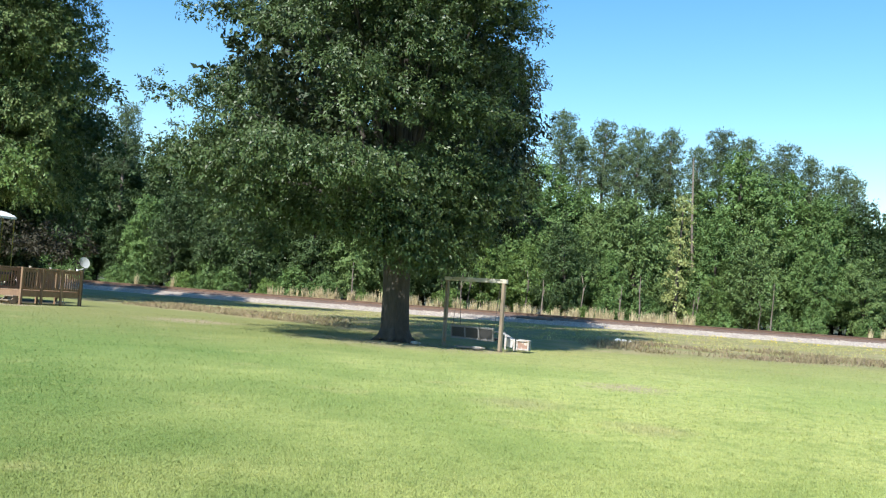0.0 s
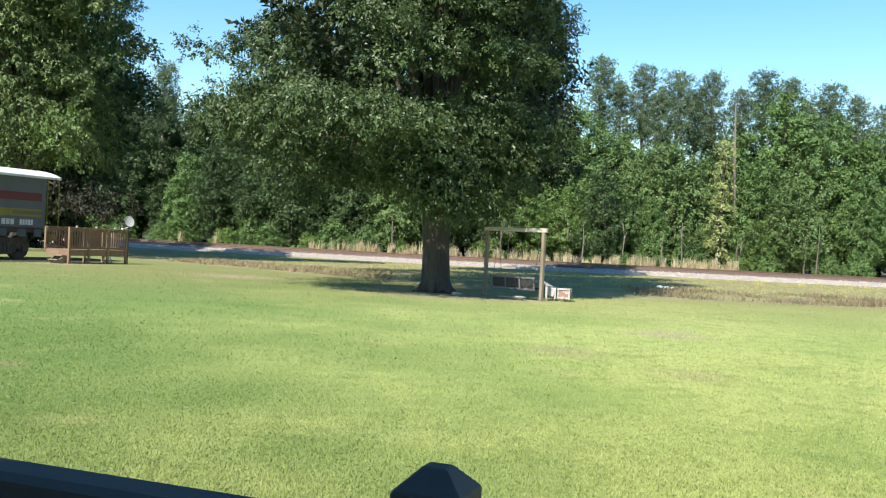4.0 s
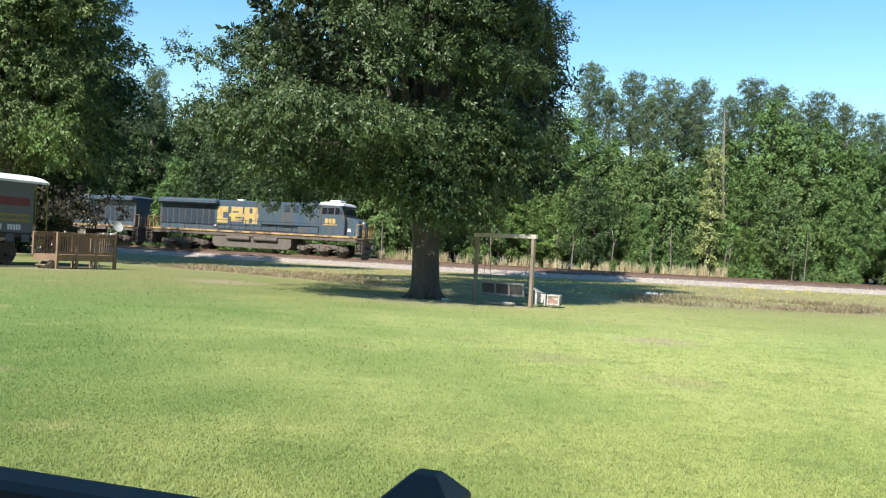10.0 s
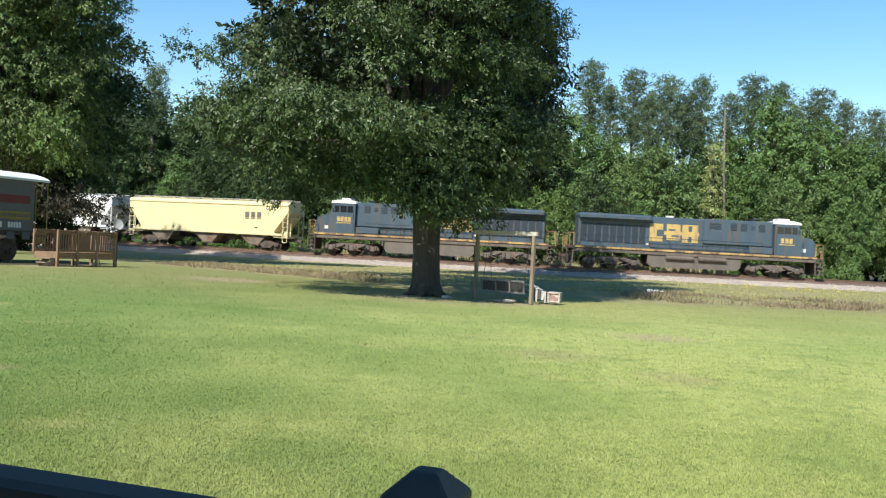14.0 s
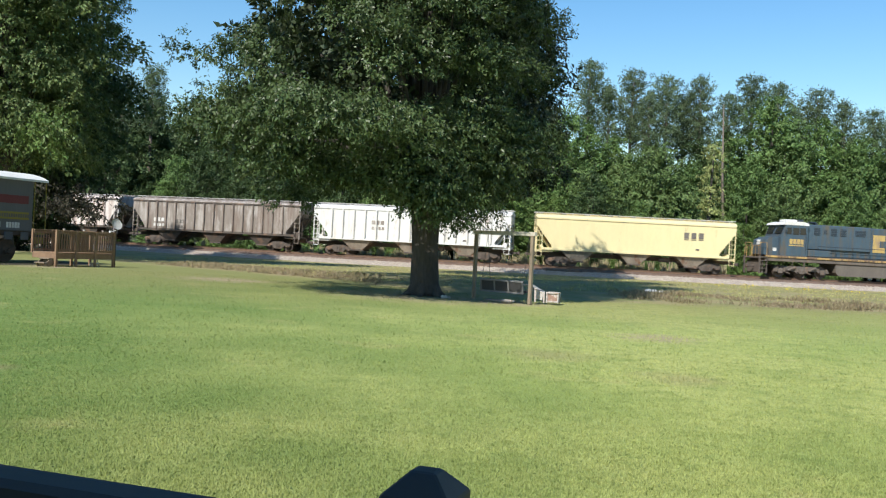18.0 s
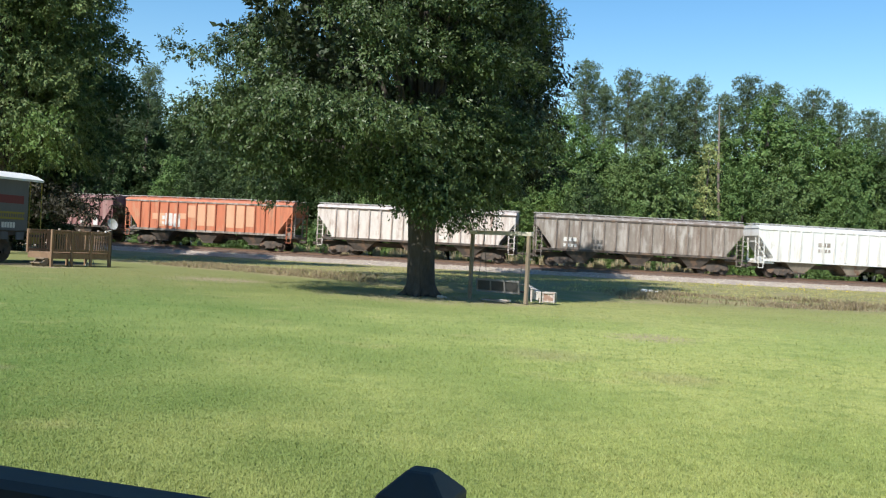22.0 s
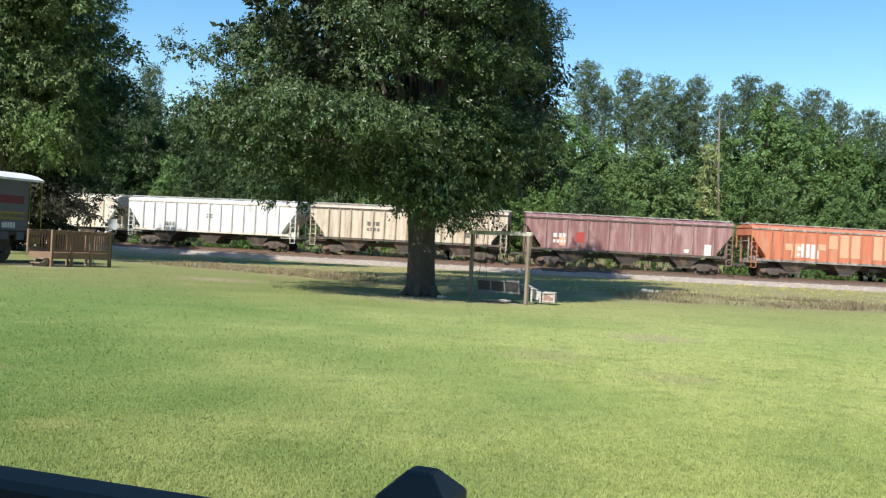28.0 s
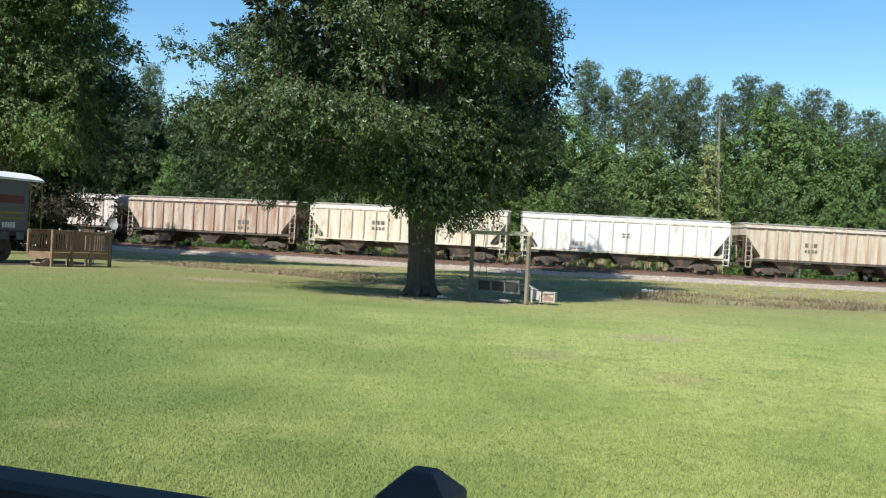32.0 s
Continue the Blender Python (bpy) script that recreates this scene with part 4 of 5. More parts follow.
        drum(bm, (-half + 0.12, -0.9 + 0.28 * math.cos(p), 2.5 + 0.28 * math.sin(p)), (-half + 0.12, -0.9 + 0.28 * math.cos(q), 2.5 + 0.28 * math.sin(q)), 0.02, None, 5)
    for k in range(3):
        p = 2 * math.pi * k / 3
        drum(bm, (-half + 0.12, -0.9, 2.5), (-half + 0.12, -0.9 + 0.28 * math.cos(p), 2.5 + 0.28 * math.sin(p)), 0.016, None, 5)
    part("brake_wheel", bm, iron, car)
    if not ribs:
        seam = None
        for side in (-1, 1):
            for k in range(6):
                m = pose(-inner + (k + 0.5) * 2 * inner / 6, side * 1.543, (foot + eave) / 2)
                if seam is None:
                    seam = part("panel_seam", boxed(0, 0, 0, 0.05, 0.02, eave - foot - 0.2), top_paint, car)
                    seam.matrix_basis = m
                else:
                    again(seam, m)
    drum_bm = drum(bmesh.new(), (2.1, -0.9, 0.95), (2.9, -0.9, 0.95), 0.2, None, 12)
    part("air_reservoir", drum_bm, iron, car)
    for x, z, w, h, mat in patches:
        part("paint_patch", boxed(x, -1.551, z, w, 0.014, h), mat, car)
    for name, mat, x, z, widths, high in marks:
        bars(car, name, mat, x, z, widths, high, -1.565)
    return car


def six_wheel_truck(parent, x):
    bm = bmesh.new()
    for y in (-1.1, 1.1):
        out = [(-2.45, 0.5), (-2.35, 0.78), (-1.5, 0.8), (-1.2, 0.98), (1.2, 0.98), (1.5, 0.8), (2.35, 0.78), (2.45, 0.5), (2.1, 0.42), (1.5, 0.62), (0.6, 0.55), (0.4, 0.38), (-0.4, 0.38), (-0.6, 0.55), (-1.5, 0.62), (-2.1, 0.42)]
        slab(bm, out, y - 0.1, y + 0.1)
        for k in (-1.85, 0, 1.85):
            box(bm, k, y * 1.1, 0.53, 0.42, 0.16, 0.42, bevel=0.06)
            for d in (-0.34, 0.34):
                drum(bm, (k + d, y * 1.12, 0.5), (k + d, y * 1.12, 0.86), 0.09, None, 8)
        for k in (-0.92, 0.92):
            drum(bm, (k - 0.3, y * 1.16, 0.9), (k + 0.35, y * 1.16, 0.62), 0.1, None, 8)
            drum(bm, (k + 0.1, y * 1.1, 0.35), (k + 0.75, y * 1.1, 0.55), 0.05, None, 6)
    box(bm, 0, 0, 0.85, 3.6, 1.9, 0.3, bevel=0.05)
    ob = part("truck", bm, loco_grime, parent)
    ob.matrix_basis = pose(x, 0, 0)
    for k in (-1.85, 0, 1.85):
        wheelset(ob, k, 0.52, parent)
    return ob


def locomotive(label, number_marks):
    """A six-axle road engine, 22.3 m long, its cab at the +x end."""
    car = empty("locomotive", Matrix(), label, "locomotive", "engines of the train")
    h = 11.15
    part("underframe", boxed(0, 0, 1.5, 20.4, 2.9, 0.32, bevel=0.02), loco_grime, car)
    for y in (-1.5, 1.5):
        part("side_stripe", boxed(0, y, 1.72, 20.4, 0.06, 0.15, bevel=0.01), sill_yellow, car)
    bm = bmesh.new()
    for y in (-1.18, 1.18):
        box(bm, 0, y, 1.82, 20.2, 0.62, 0.05)
    part("walkway", bm, loco_grime, car)
    # long hood with its higher engine part, roof and side doors
    part("hood", boxed(1.45, 0, 3.18, 10.3, 1.9, 2.72, bevel=0.08), loco_blue, car)
    bm = bmesh.new()
    slab(bm, [(-9.75, 1.85), (-9.75, 4.35), (-9.55, 4.62), (-3.7, 4.62), (-3.7, 1.85)], -0.92, 0.92)
    part("rear_hood", bm, loco_blue, car)
    bm = bmesh.new()
    box(bm, -6.7, 0, 4.32, 6.1, 3.02, 0.5, bevel=0.14)
    part("radiator", bm, loco_blue, car, "overhanging radiator wing")
    bm = bmesh.new()
    for i in range(9):
        box(bm, -9.3 + i * 0.62, 0, 3.0, 0.5, 1.9, 1.5, bevel=0.02)
    part("radiator_grille", bm, loco_dark, car)
    door = None
    for y in (-0.965, 0.965):
        for i in range(13):
            m = pose(-3.3 + i * 0.74, y, 2.75)
            if door is None:
                door = part("hood_door", boxed(0, 0, 0, 0.68, 0.045, 1.6, bevel=0.015), loco_blue, car)
                door.matrix_basis = m
            else:
                again(door, m)
        for x, wide, high in ((1.7, 0.95, 0.5), (3.25, 0.52, 0.62), (4.1, 0.52, 0.62), (4.85, 0.3, 0.34), (5.6, 0.52, 0.62)):
            grille = part("intake_grille", boxed(x, y * 1.2, 4.0, wide, 0.05, high, bevel=0.015), loco_dark, car)
            for k in range(4):
                part("louvre", boxed(x, y * 1.225, 4.0 - high * 0.36 + k * high * 0.24, wide * 0.9, 0.03, 0.03), loco_blue, grille)
    part("upper_cabinet", boxed(3.65, 0, 3.52, 5.85, 2.3, 2.1, bevel=0.06), loco_blue, car)
    part("exhaust_stack", boxed(-1.9, 0, 4.6, 0.6, 0.5, 0.2, bevel=0.03), cab_white, car)
    # cab and nose
    bm = bmesh.new()
    slab(bm, [(6.6, 1.85), (6.6, 4.45), (8.55, 4.45), (8.95, 3.35), (8.95, 1.85)], -1.5, 1.5)
    cab = part("cab", bm, loco_blue, car)
    bm = bmesh.new()
    slab(bm, [(6.5, 4.42), (6.6, 4.62), (7.0, 4.72), (8.2, 4.72), (8.7, 4.6), (8.8, 4.42)], -1.52, 1.52)
    part("cab_roof", bm, cab_white, cab, "white cab roof")
    for y in (-1.51, 1.51):
        for x, w in ((7.05, 0.5), (7.65, 0.56), (8.25, 0.42)):
            part("cab_window", boxed(x, y, 3.92, w, 0.03, 0.56, bevel=0.01), glass_dark, cab)
    for y in (-0.75, 0.75):
        part("windshield", boxed(8.78, y, 3.95, 0.03, 1.1, 0.6, pose(0, 0, 0, 0, -20, 0)), glass_dark, cab)
    bm = bmesh.new()
    slab(bm, [(8.9, 1.85), (8.9, 3.45), (9.6, 3.36), (10.1, 3.1), (10.2, 2.5), (10.2, 1.85)], -1.05, 1.05)
    part("nose", bm, loco_blue, car)
    bm = bmesh.new()
    for z in (3.0, 2.78):
        drum(bm, (10.12, -0.12, z), (10.24, -0.12, z), 0.1, None, 10)
        drum(bm, (10.12, 0.12, z), (10.24, 0.12, z), 0.1, None, 10)
    part("headlight", bm, cab_white, car)
    bm = bmesh.new()
    for k in (-0.18, 0.0, 0.18):
        drum(bm, (5.2, k, 4.78), (5.75, k, 4.78), 0.05, 0.1, 8)
    box(bm, 5.2, 0, 4.68, 0.2, 0.5, 0.12)
    part("horn", bm, loco_dark, car)
    part("cooling_unit", boxed(7.6, 0, 4.82, 1.0, 1.2, 0.2, bevel=0.04), cab_white, cab)
    part("antenna", boxed(7.0, 0.9, 4.85, 0.4, 0.4, 0.16, bevel=0.04), loco_dark, cab)
    bm = bmesh.new()
    for y in (-1.0, 1.0):
        for x in (-8.6, -6.8, -5.0):
            drum(bm, (x, y * 0.5, 4.58), (x, y * 0.5, 4.66), 0.62, None, 16)
    part("fan_housing", bm, loco_dark, car)
    for y in (-1.53, 1.53):
        part("mirror", boxed(8.6, y * 1.04, 3.85, 0.05, 0.1, 0.3), loco_dark, cab)
        part("cab_door_seam", boxed(6.75, y * 0.985, 2.9, 0.04, 0.02, 1.9), loco_dark, cab)
        part("sand_box", boxed(9.3, y * 0.72, 2.0, 0.9, 0.06, 0.35, bevel=0.02), loco_blue, car)
        part("battery_box", boxed(5.5, y * 0.86, 2.15, 2.0, 0.3, 0.55, bevel=0.03), loco_blue, car)
    # fuel tank, air tanks
    bm = bmesh.new()
    slab(bm, [(-3.9, 0.62), (-3.9, 1.42), (3.9, 1.42), (3.9, 0.62), (3.6, 0.34), (-3.6, 0.34)], -1.35, 1.35)
    part("fuel_tank", bm, tank_paint, car)
    for x in (-2.4, 0.3):
        part("air_tank", drum(bmesh.new(), (x, -1.42, 1.15), (x + 2.3, -1.42, 1.15), 0.2, None, 14), loco_grime, car)
    # rails along the walkways, steps, pilots
    for y in (-1.44, 1.44):
        bm = bmesh.new()
        drum(bm, (-9.9, y, 2.75), (5.6, y, 2.75), 0.022, None, 6)
        for i in range(11):
            drum(bm, (-9.9 + i * 1.55, y, 1.8), (-9.9 + i * 1.55, y, 2.75), 0.022, None, 6)
        part("handrail", bm, loco_dark, car)
    for way in (-1, 1):
        part("pilot", boxed(way * 10.4, 0, 0.85, 0.14, 2.8, 1.0, bevel=0.03), loco_grime, car)
        part("end_platform", boxed(way * 10.35, 0, 1.6, 0.7, 3.0, 0.14, bevel=0.02), loco_grime, car)
        for y in (-1.42, 1.42):
            bm = bmesh.new()
            for i in range(5):
                box(bm, way * 10.4, y, 0.35 + i * 0.33, 0.62, 0.3, 0.04)
            for x in (10.1, 10.7):
                box(bm, way * x, y, 1.0, 0.04, 0.28, 1.5)
            part("step", bm, loco_grime, car)
            bm = bmesh.new()
            for x in (10.1, 10.68):
                drum(bm, (way * x, y, 1.6), (way * x, y, 2.85), 0.03, None, 6)
            drum(bm, (way * 10.1, y, 2.85), (way * 10.68, y, 2.85), 0.03, None, 6)
            part("grab_rail", bm, sill_yellow, car)
        bm = bmesh.new()
        for y in (-1.1, -0.55, 0.0, 0.55, 1.1):
            drum(bm, (way * 10.68, y, 1.6), (way * 10.68, y, 2.6), 0.025, None, 6)
        drum(bm, (way * 10.68, -1.4, 2.6), (way * 10.68, 1.4, 2.6), 0.025, None, 6)
        part("end_rail", bm, sill_yellow, car)
        coupler(car, way * 10.6, way, 0.88)
        six_wheel_truck(car, way * 6.85)
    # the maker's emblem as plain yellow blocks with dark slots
    for y in (-0.995, 0.995):
        k = 1 if y > 0 else -1
        emblem = part("emblem", boxed(-1.65, y, 3.22, 4.1, 0.02, 0.3), logo_yellow, car, "yellow block emblem")
        flip = (lambda x: x) if y < 0 else (lambda x: -3.3 - x)
        for x, w, z, hh in ((-3.2, 1.1, 3.22, 1.5), (-1.75, 1.15, 3.3, 1.35), (-0.35, 1.35, 3.22, 1.5)):
            part("block", boxed(flip(x), y * 1.004, z, w, 0.028, hh, bevel=0.012), logo_yellow, emblem)
        for x, w, z, hh in ((-2.85, 0.6, 3.2, 0.55), (-1.9, 0.6, 3.5, 0.14), (-1.6, 0.6, 3.0, 0.14), (-0.35, 0.3, 3.65, 0.45), (-0.35, 0.3, 2.75, 0.45)):
            part("slot", boxed(flip(x), y * 1.01, z, w, 0.03, hh), loco_blue, emblem)
        for i, x in enumerate(number_marks):
            part("number_bar", boxed(x, k * 1.51, 3.05, 0.26, 0.02, 0.42), logo_yellow, car)
        part("number_line", boxed(7.6, k * 1.51, 2.72, 1.3, 0.02, 0.08), logo_yellow, car)
        for x, z in ((1.0, 3.45), (1.5, 3.6), (-3.9, 2.2), (3.0, 3.5)):
            part("data_plate", boxed(x, y * 1.02, z, 0.2, 0.03, 0.16), mark_white, car)
        part("notice", boxed(9.25, k * 1.065, 2.25, 0.3, 0.02, 0.42), mark_white, car)
    return car


cream = paint("cream_yellow", (0.75, 0.645, 0.36), (0.67, 0.57, 0.32), (0.38, 0.29, 0.15), 0.14, 0.5)
white_a = paint("chalk_white", (0.76, 0.76, 0.74), (0.62, 0.61, 0.58), (0.42, 0.36, 0.29), 0.18, 0.6, runs=(0.50, 0.44, 0.37), runs_share=0.2)
grey_brown = paint("weathered_grey", (0.30, 0.26, 0.225), (0.19, 0.16, 0.135), (0.42, 0.385, 0.35), 0.3, 0.75, runs=(0.17, 0.115, 0.085), runs_share=0.25)
rusty_white = paint("rusty_white", (0.70, 0.66, 0.62), (0.55, 0.48, 0.44), (0.34, 0.25, 0.20), 0.2, 0.7, runs=(0.30, 0.175, 0.125), runs_share=0.22)
orange = paint("faded_orange", (0.60, 0.205, 0.105), (0.50, 0.165, 0.09), (0.52, 0.27, 0.16), 0.25, 0.6, runs=(0.27, 0.095, 0.055), runs_share=0.2)
orange_pale = paint("pale_orange", (0.68, 0.40, 0.25), (0.60, 0.33, 0.20), None, 0.2, 0.6)
maroon = paint("oxide_maroon", (0.27, 0.125, 0.115), (0.20, 0.092, 0.086), (0.36, 0.21, 0.19), 0.25, 0.65, runs=(0.40, 0.26, 0.24), runs_share=0.25)
tan = paint("tan_white", (0.62, 0.55, 0.44), (0.50, 0.42, 0.32), (0.32, 0.23, 0.15), 0.18, 0.65, runs=(0.36, 0.25, 0.165), runs_share=0.26)
warm_white = paint("warm_white", (0.70, 0.66, 0.55), (0.58, 0.52, 0.42), (0.44, 0.30, 0.16), 0.2, 0.65, runs=(0.46, 0.34, 0.21), runs_share=0.22)
streaked = paint("streaked_white", (0.60, 0.54, 0.47), (0.46, 0.38, 0.31), (0.32, 0.19, 0.11), 0.22, 0.7, runs=(0.33, 0.20, 0.13), runs_share=0.3)

LETTERS = [("letter_bar", mark_dark, 4.0, 3.08, (0.4, 0.4, 0.4), 0.5), ("letter_line", mark_dark, 4.0, 2.74, (0.4, 0.4, 0.4), 0.06), ("data_bar", mark_dark, 5.0, 1.95, (0.3,), 0.12)]


def lot(mat, x, z):
    return [("mark_bar", mat, x, z, (0.3, 0.22, 0.3), 0.34), ("mark_bar", mat, x, z - 0.5, (0.2, 0.2, 0.2, 0.2), 0.26)]


# each car with the place of its middle along the train
CARS = [
    (locomotive("dark blue diesel locomotive with yellow sill stripe, leading the train", (7.25, 7.6, 7.95)), 77.75, 0),
    (locomotive("dark blue diesel locomotive with white cab roof, coupled backwards", (7.1, 7.42, 7.74, 8.06)), 55.6, 180),
    (hopper("pale yellow covered hopper car with dark lettering bars", cream, cream, LETTERS, 0, half=8.28), 34.8, 0),
    (hopper("chalk white covered hopper car with faint ribs", white_a, white_a, [("data_bar", mark_dark, 4.6, 1.7, (0.4,), 0.14)] + lot(grey_brown, -3.4, 2.9), 15), 15.95, 0),
    (hopper("weathered grey-brown ribbed covered hopper car", grey_brown, grey_brown, lot(mark_white, -6.3, 2.3) + lot(mark_dark, -4.0, 2.2), 15, iron), -2.4, 0),
    (hopper("rust-stained white ribbed covered hopper car", rusty_white, rusty_white, [("data_bar", mark_white, 2.2, 1.9, (0.35, 0.35), 0.3)], 15, iron), -21.2, 0),
    (hopper("faded orange covered hopper car with pale patches", orange, orange, lot(mark_white, -4.6, 2.5), 15, grey_brown,
            patches=[(-5.4, 2.6, 0.55, 0.55, orange_pale), (-2.5, 2.7, 0.8, 0.5, orange_pale), (-4.75, 2.3, 0.75, 1.2, orange_pale), (-3.9, 2.35, 0.75, 1.15, mark_white),
                     (-3.05, 2.3, 0.7, 1.2, mark_white), (-1.49, 3.15, 0.84, 1.1, orange_pale), (-0.49, 2.85, 0.84, 1.9, orange_pale), (0.5, 2.85, 0.84, 1.9, orange_pale), (2.5, 2.85, 0.84, 2.0, orange_pale), (3.5, 2.85, 0.84, 2.0, orange_pale), (4.5, 2.9, 0.84, 1.8, orange_pale)]), -40.6, 0),
    (hopper("dark maroon covered hopper car with scuffed stripes", maroon, maroon, lot(mark_white, -6.3, 2.6) + [("data_bar", mark_white, 4.6, 1.8, (0.4,), 0.3)], 9, iron,
            patches=[(-4.1, 2.5, 0.75, 0.85, mark_red), (6.55, 1.95, 0.55, 0.95, mark_white), (-5.5, 2.2, 0.6, 0.9, orange_pale)]), -59.2, 0),
    (hopper("tan-white ribbed covered hopper car with brown stains", tan, tan, [("data_bar", mark_dark, 5.0, 2.2, (0.5, 0.5), 0.4)] + lot(mark_dark, -3.5, 2.8), 15, iron), -77.8, 0),
    (hopper("bright white ribbed covered hopper car with scrawled panel", white_a, white_a, [("data_bar", mark_dark, -0.3, 2.95, (0.6,), 0.12), ("data_bar", mark_dark, -0.3, 2.72, (0.6,), 0.12)] + lot(grey_brown, -4.6, 2.0), 13, warm_white), -96.2, 0),
    (hopper("cream-white covered hopper car with rust at its ends", warm_white, warm_white, lot(mark_dark, -3.0, 2.9), 14, warm_white), -114.6, 0),
    (hopper("white covered hopper car streaked with rust", streaked, streaked, lot(mark_dark, 3.0, 2.4), 14, iron), -133.0, 0),
    (hopper("rust-stained white ribbed covered hopper car", rusty_white, rusty_white, lot(mark_dark, -3.0, 2.5), 15, iron), -151.4, 0),
    (hopper("weathered grey-brown ribbed covered hopper car", grey_brown, grey_brown, lot(mark_white, -5.3, 2.5), 15, iron), -169.8, 0),
]


def travelled(t):
    """Metres that the train has gone at t seconds since 20 s: it slows a little."""
    return 9.463 * (t - 20) - (0.0082 if t < 20 else 0.01406) * (t - 20) ** 2


def car_pose(s, turn):
    """On the rails by both its trucks."""
    a, b = on_line(s - 6.5), on_line(s + 6.5)
    return pose((a[0] + b[0]) / 2, (a[1] + b[1]) / 2, RAIL_TOP, 0, 0, math.degrees(math.atan2(b[1] - a[1], b[0] - a[0])) + turn)


# ---- weeds, straw and grass ----
def blades(name, at, tall, wide, mat, rng, label, category, spill=0.35, facing=None):
    way = unit(np.stack([rng.normal(0, spill, len(at)), rng.normal(0, spill, len(at)), np.ones(len(at))], -1))
    data = leaves(name, at, way, tall, wide, mat, rng, facing)
    return tagged(new(name, data), label, category, kind="stuff")


def clumps(x, y, each, spread, rng):
    x, y = np.repeat(x, each) + rng.normal(0, spread, len(x) * each), np.repeat(y, each) + rng.normal(0, spread, len(y) * each)
    return np.stack([x, y, ground_height(x, y) - 0.01], -1)


def lawn_edge(x):
    return 30.9 + np.maximum(-x, -1) * 0.85


def strewn(n, rng, s0, s1, off0, off1):
    s, off = rng.uniform(s0, s1, n), rng.uniform(off0, off1, n)
    h = np.interp(s, S_LINE, HEADING)
    return np.interp(s, S_LINE, LINE_X) - np.sin(h) * off, np.interp(s, S_LINE, LINE_Y) + np.cos(h) * off


rng = np.random.default_rng(61)
x = rng.uniform(6.8, 25, 620)
y = lawn_edge(x) + 1.2 + rng.uniform(0, 1, 620) ** 1.4 * 8.0
keep = np.sin(x * 1.3 + y * 0.5) + np.sin(x * 0.55 - y * 0.8 + 1.0) + rng.normal(0, 0.5, 620) > -0.1
at = clumps(x[keep], y[keep], 24, 0.3, rng)
blades("dry_weeds", at, rng.uniform(0.06, 0.27, len(at)) * np.clip(np.sin(at[:, 0] * 0.9) * 0.35 + 1, 0.7, 1.4), 0.03, weed_brown, rng, "brown dry weeds along the edge of the lawn", "weeds", 0.6)
x = rng.uniform(-14, -2.5, 520)
at = clumps(x, lawn_edge(x) + 1.0 + rng.uniform(0, 1, 520) ** 1.3 * 8.0, 13, 0.16, rng)
blades("dry_weeds", at, rng.uniform(0.05, 0.22, len(at)), 0.03, weed_brown, rng, "tan dry weeds on the slope of the ditch", "weeds", 0.6)
x, y = rng.uniform(-20, 42, 2600), rng.uniform(36, 74, 2600)
keep = (off_line(x, y) < -4.6) & (y > lawn_edge(x) + 3)
at = clumps(x[keep], y[keep], 9, 0.2, rng)
blades("ditch_weeds", at, rng.uniform(0.04, 0.13, len(at)), 0.035, weed_green, rng, "low green weeds in the ditch beside the track", "weeds")
x, y = strewn(70, rng, 15, 45, -22, -6)
at = clumps(x, y, 5, 0.12, rng)
at[:, 2] += rng.uniform(0.12, 0.25, len(at))
keep = off_line(at[:, 0], at[:, 1]) < -5
at = at[keep]
blades("yellow_flowers", at, 0.07, 0.07, petal, rng, "small yellow wildflowers among the weeds", "flowers", 1.0)
x, y = strewn(170, rng, -16, 26, 4.8, 5.8)
x2, y2 = strewn(150, rng, -60, 75, 4.8, 6.4)
keep = ((x2 > 28) | (x2 < -16)) & (np.sin(x2 * 0.45) + np.sin(x2 * 0.17) > 0.6)
at = clumps(np.concatenate([x, x2[keep]]), np.concatenate([y, y2[keep]]), 36, 0.08, rng)
high = np.repeat(rng.uniform(0.9, 1.9, len(at) // 36), 36)
blades("dead_grass", at, high * rng.uniform(0.6, 1.05, len(at)), 0.05, straw, rng, "tall dead straw-coloured grass behind the rails", "grass", 0.09)
x, y = strewn(420, rng, -60, 80, 5.2, 8.5)
at = clumps(x, y, 10, 0.22, rng)
blades("trackside_weeds", at, rng.uniform(0.15, 0.5, len(at)), 0.06, weed_green, rng, "green weeds at the foot of the wood", "weeds", 0.4)
# the lawn's own blades, thick near the porch and thinner farther off
blade_green = ground_material(True)
y = 4.6 - 6.0 * np.log(rng.uniform(0.012, 1, 360000))
x = rng.uniform(-0.53, 0.53, len(y)) * y
keep = y < lawn_edge(x) + 0.8
x, y = x[keep], y[keep]
far = rng.uniform(12, 36, 90000)
x2 = rng.uniform(-0.53, 0.53, len(far)) * far
keep = (far < lawn_edge(x2) + 0.8) & (np.sin(x2 * 2.1 + far) + np.sin(far * 1.3 - x2 * 0.7) + rng.normal(0, 0.9, len(far)) > 0)
x, y = np.concatenate([x, x2[keep]]), np.concatenate([y, far[keep]])
at = np.stack([x, y, ground_height(x, y) - 0.004], -1)
blades("lawn_grass", at, 0.029 * np.clip(1.25 - y / 20, 0.25, 1) * rng.uniform(0.5, 1.3, len(at)), 0.0042 + 0.00045 * y, blade_green, rng, "short mown green grass blades of the lawn", "grass", 0.45, rng.normal(0, 0.45, (len(at), 3)) + np.array((-0.4, -0.7, 0.6)))

far = rng.uniform(11, 34, 36000)
x = rng.uniform(-0.53, 0.53, len(far)) * far
keep = far < lawn_edge(x) + 0.6
x, far = x[keep], far[keep]
at = np.stack([x, far, ground_height(x, far) - 0.006], -1)
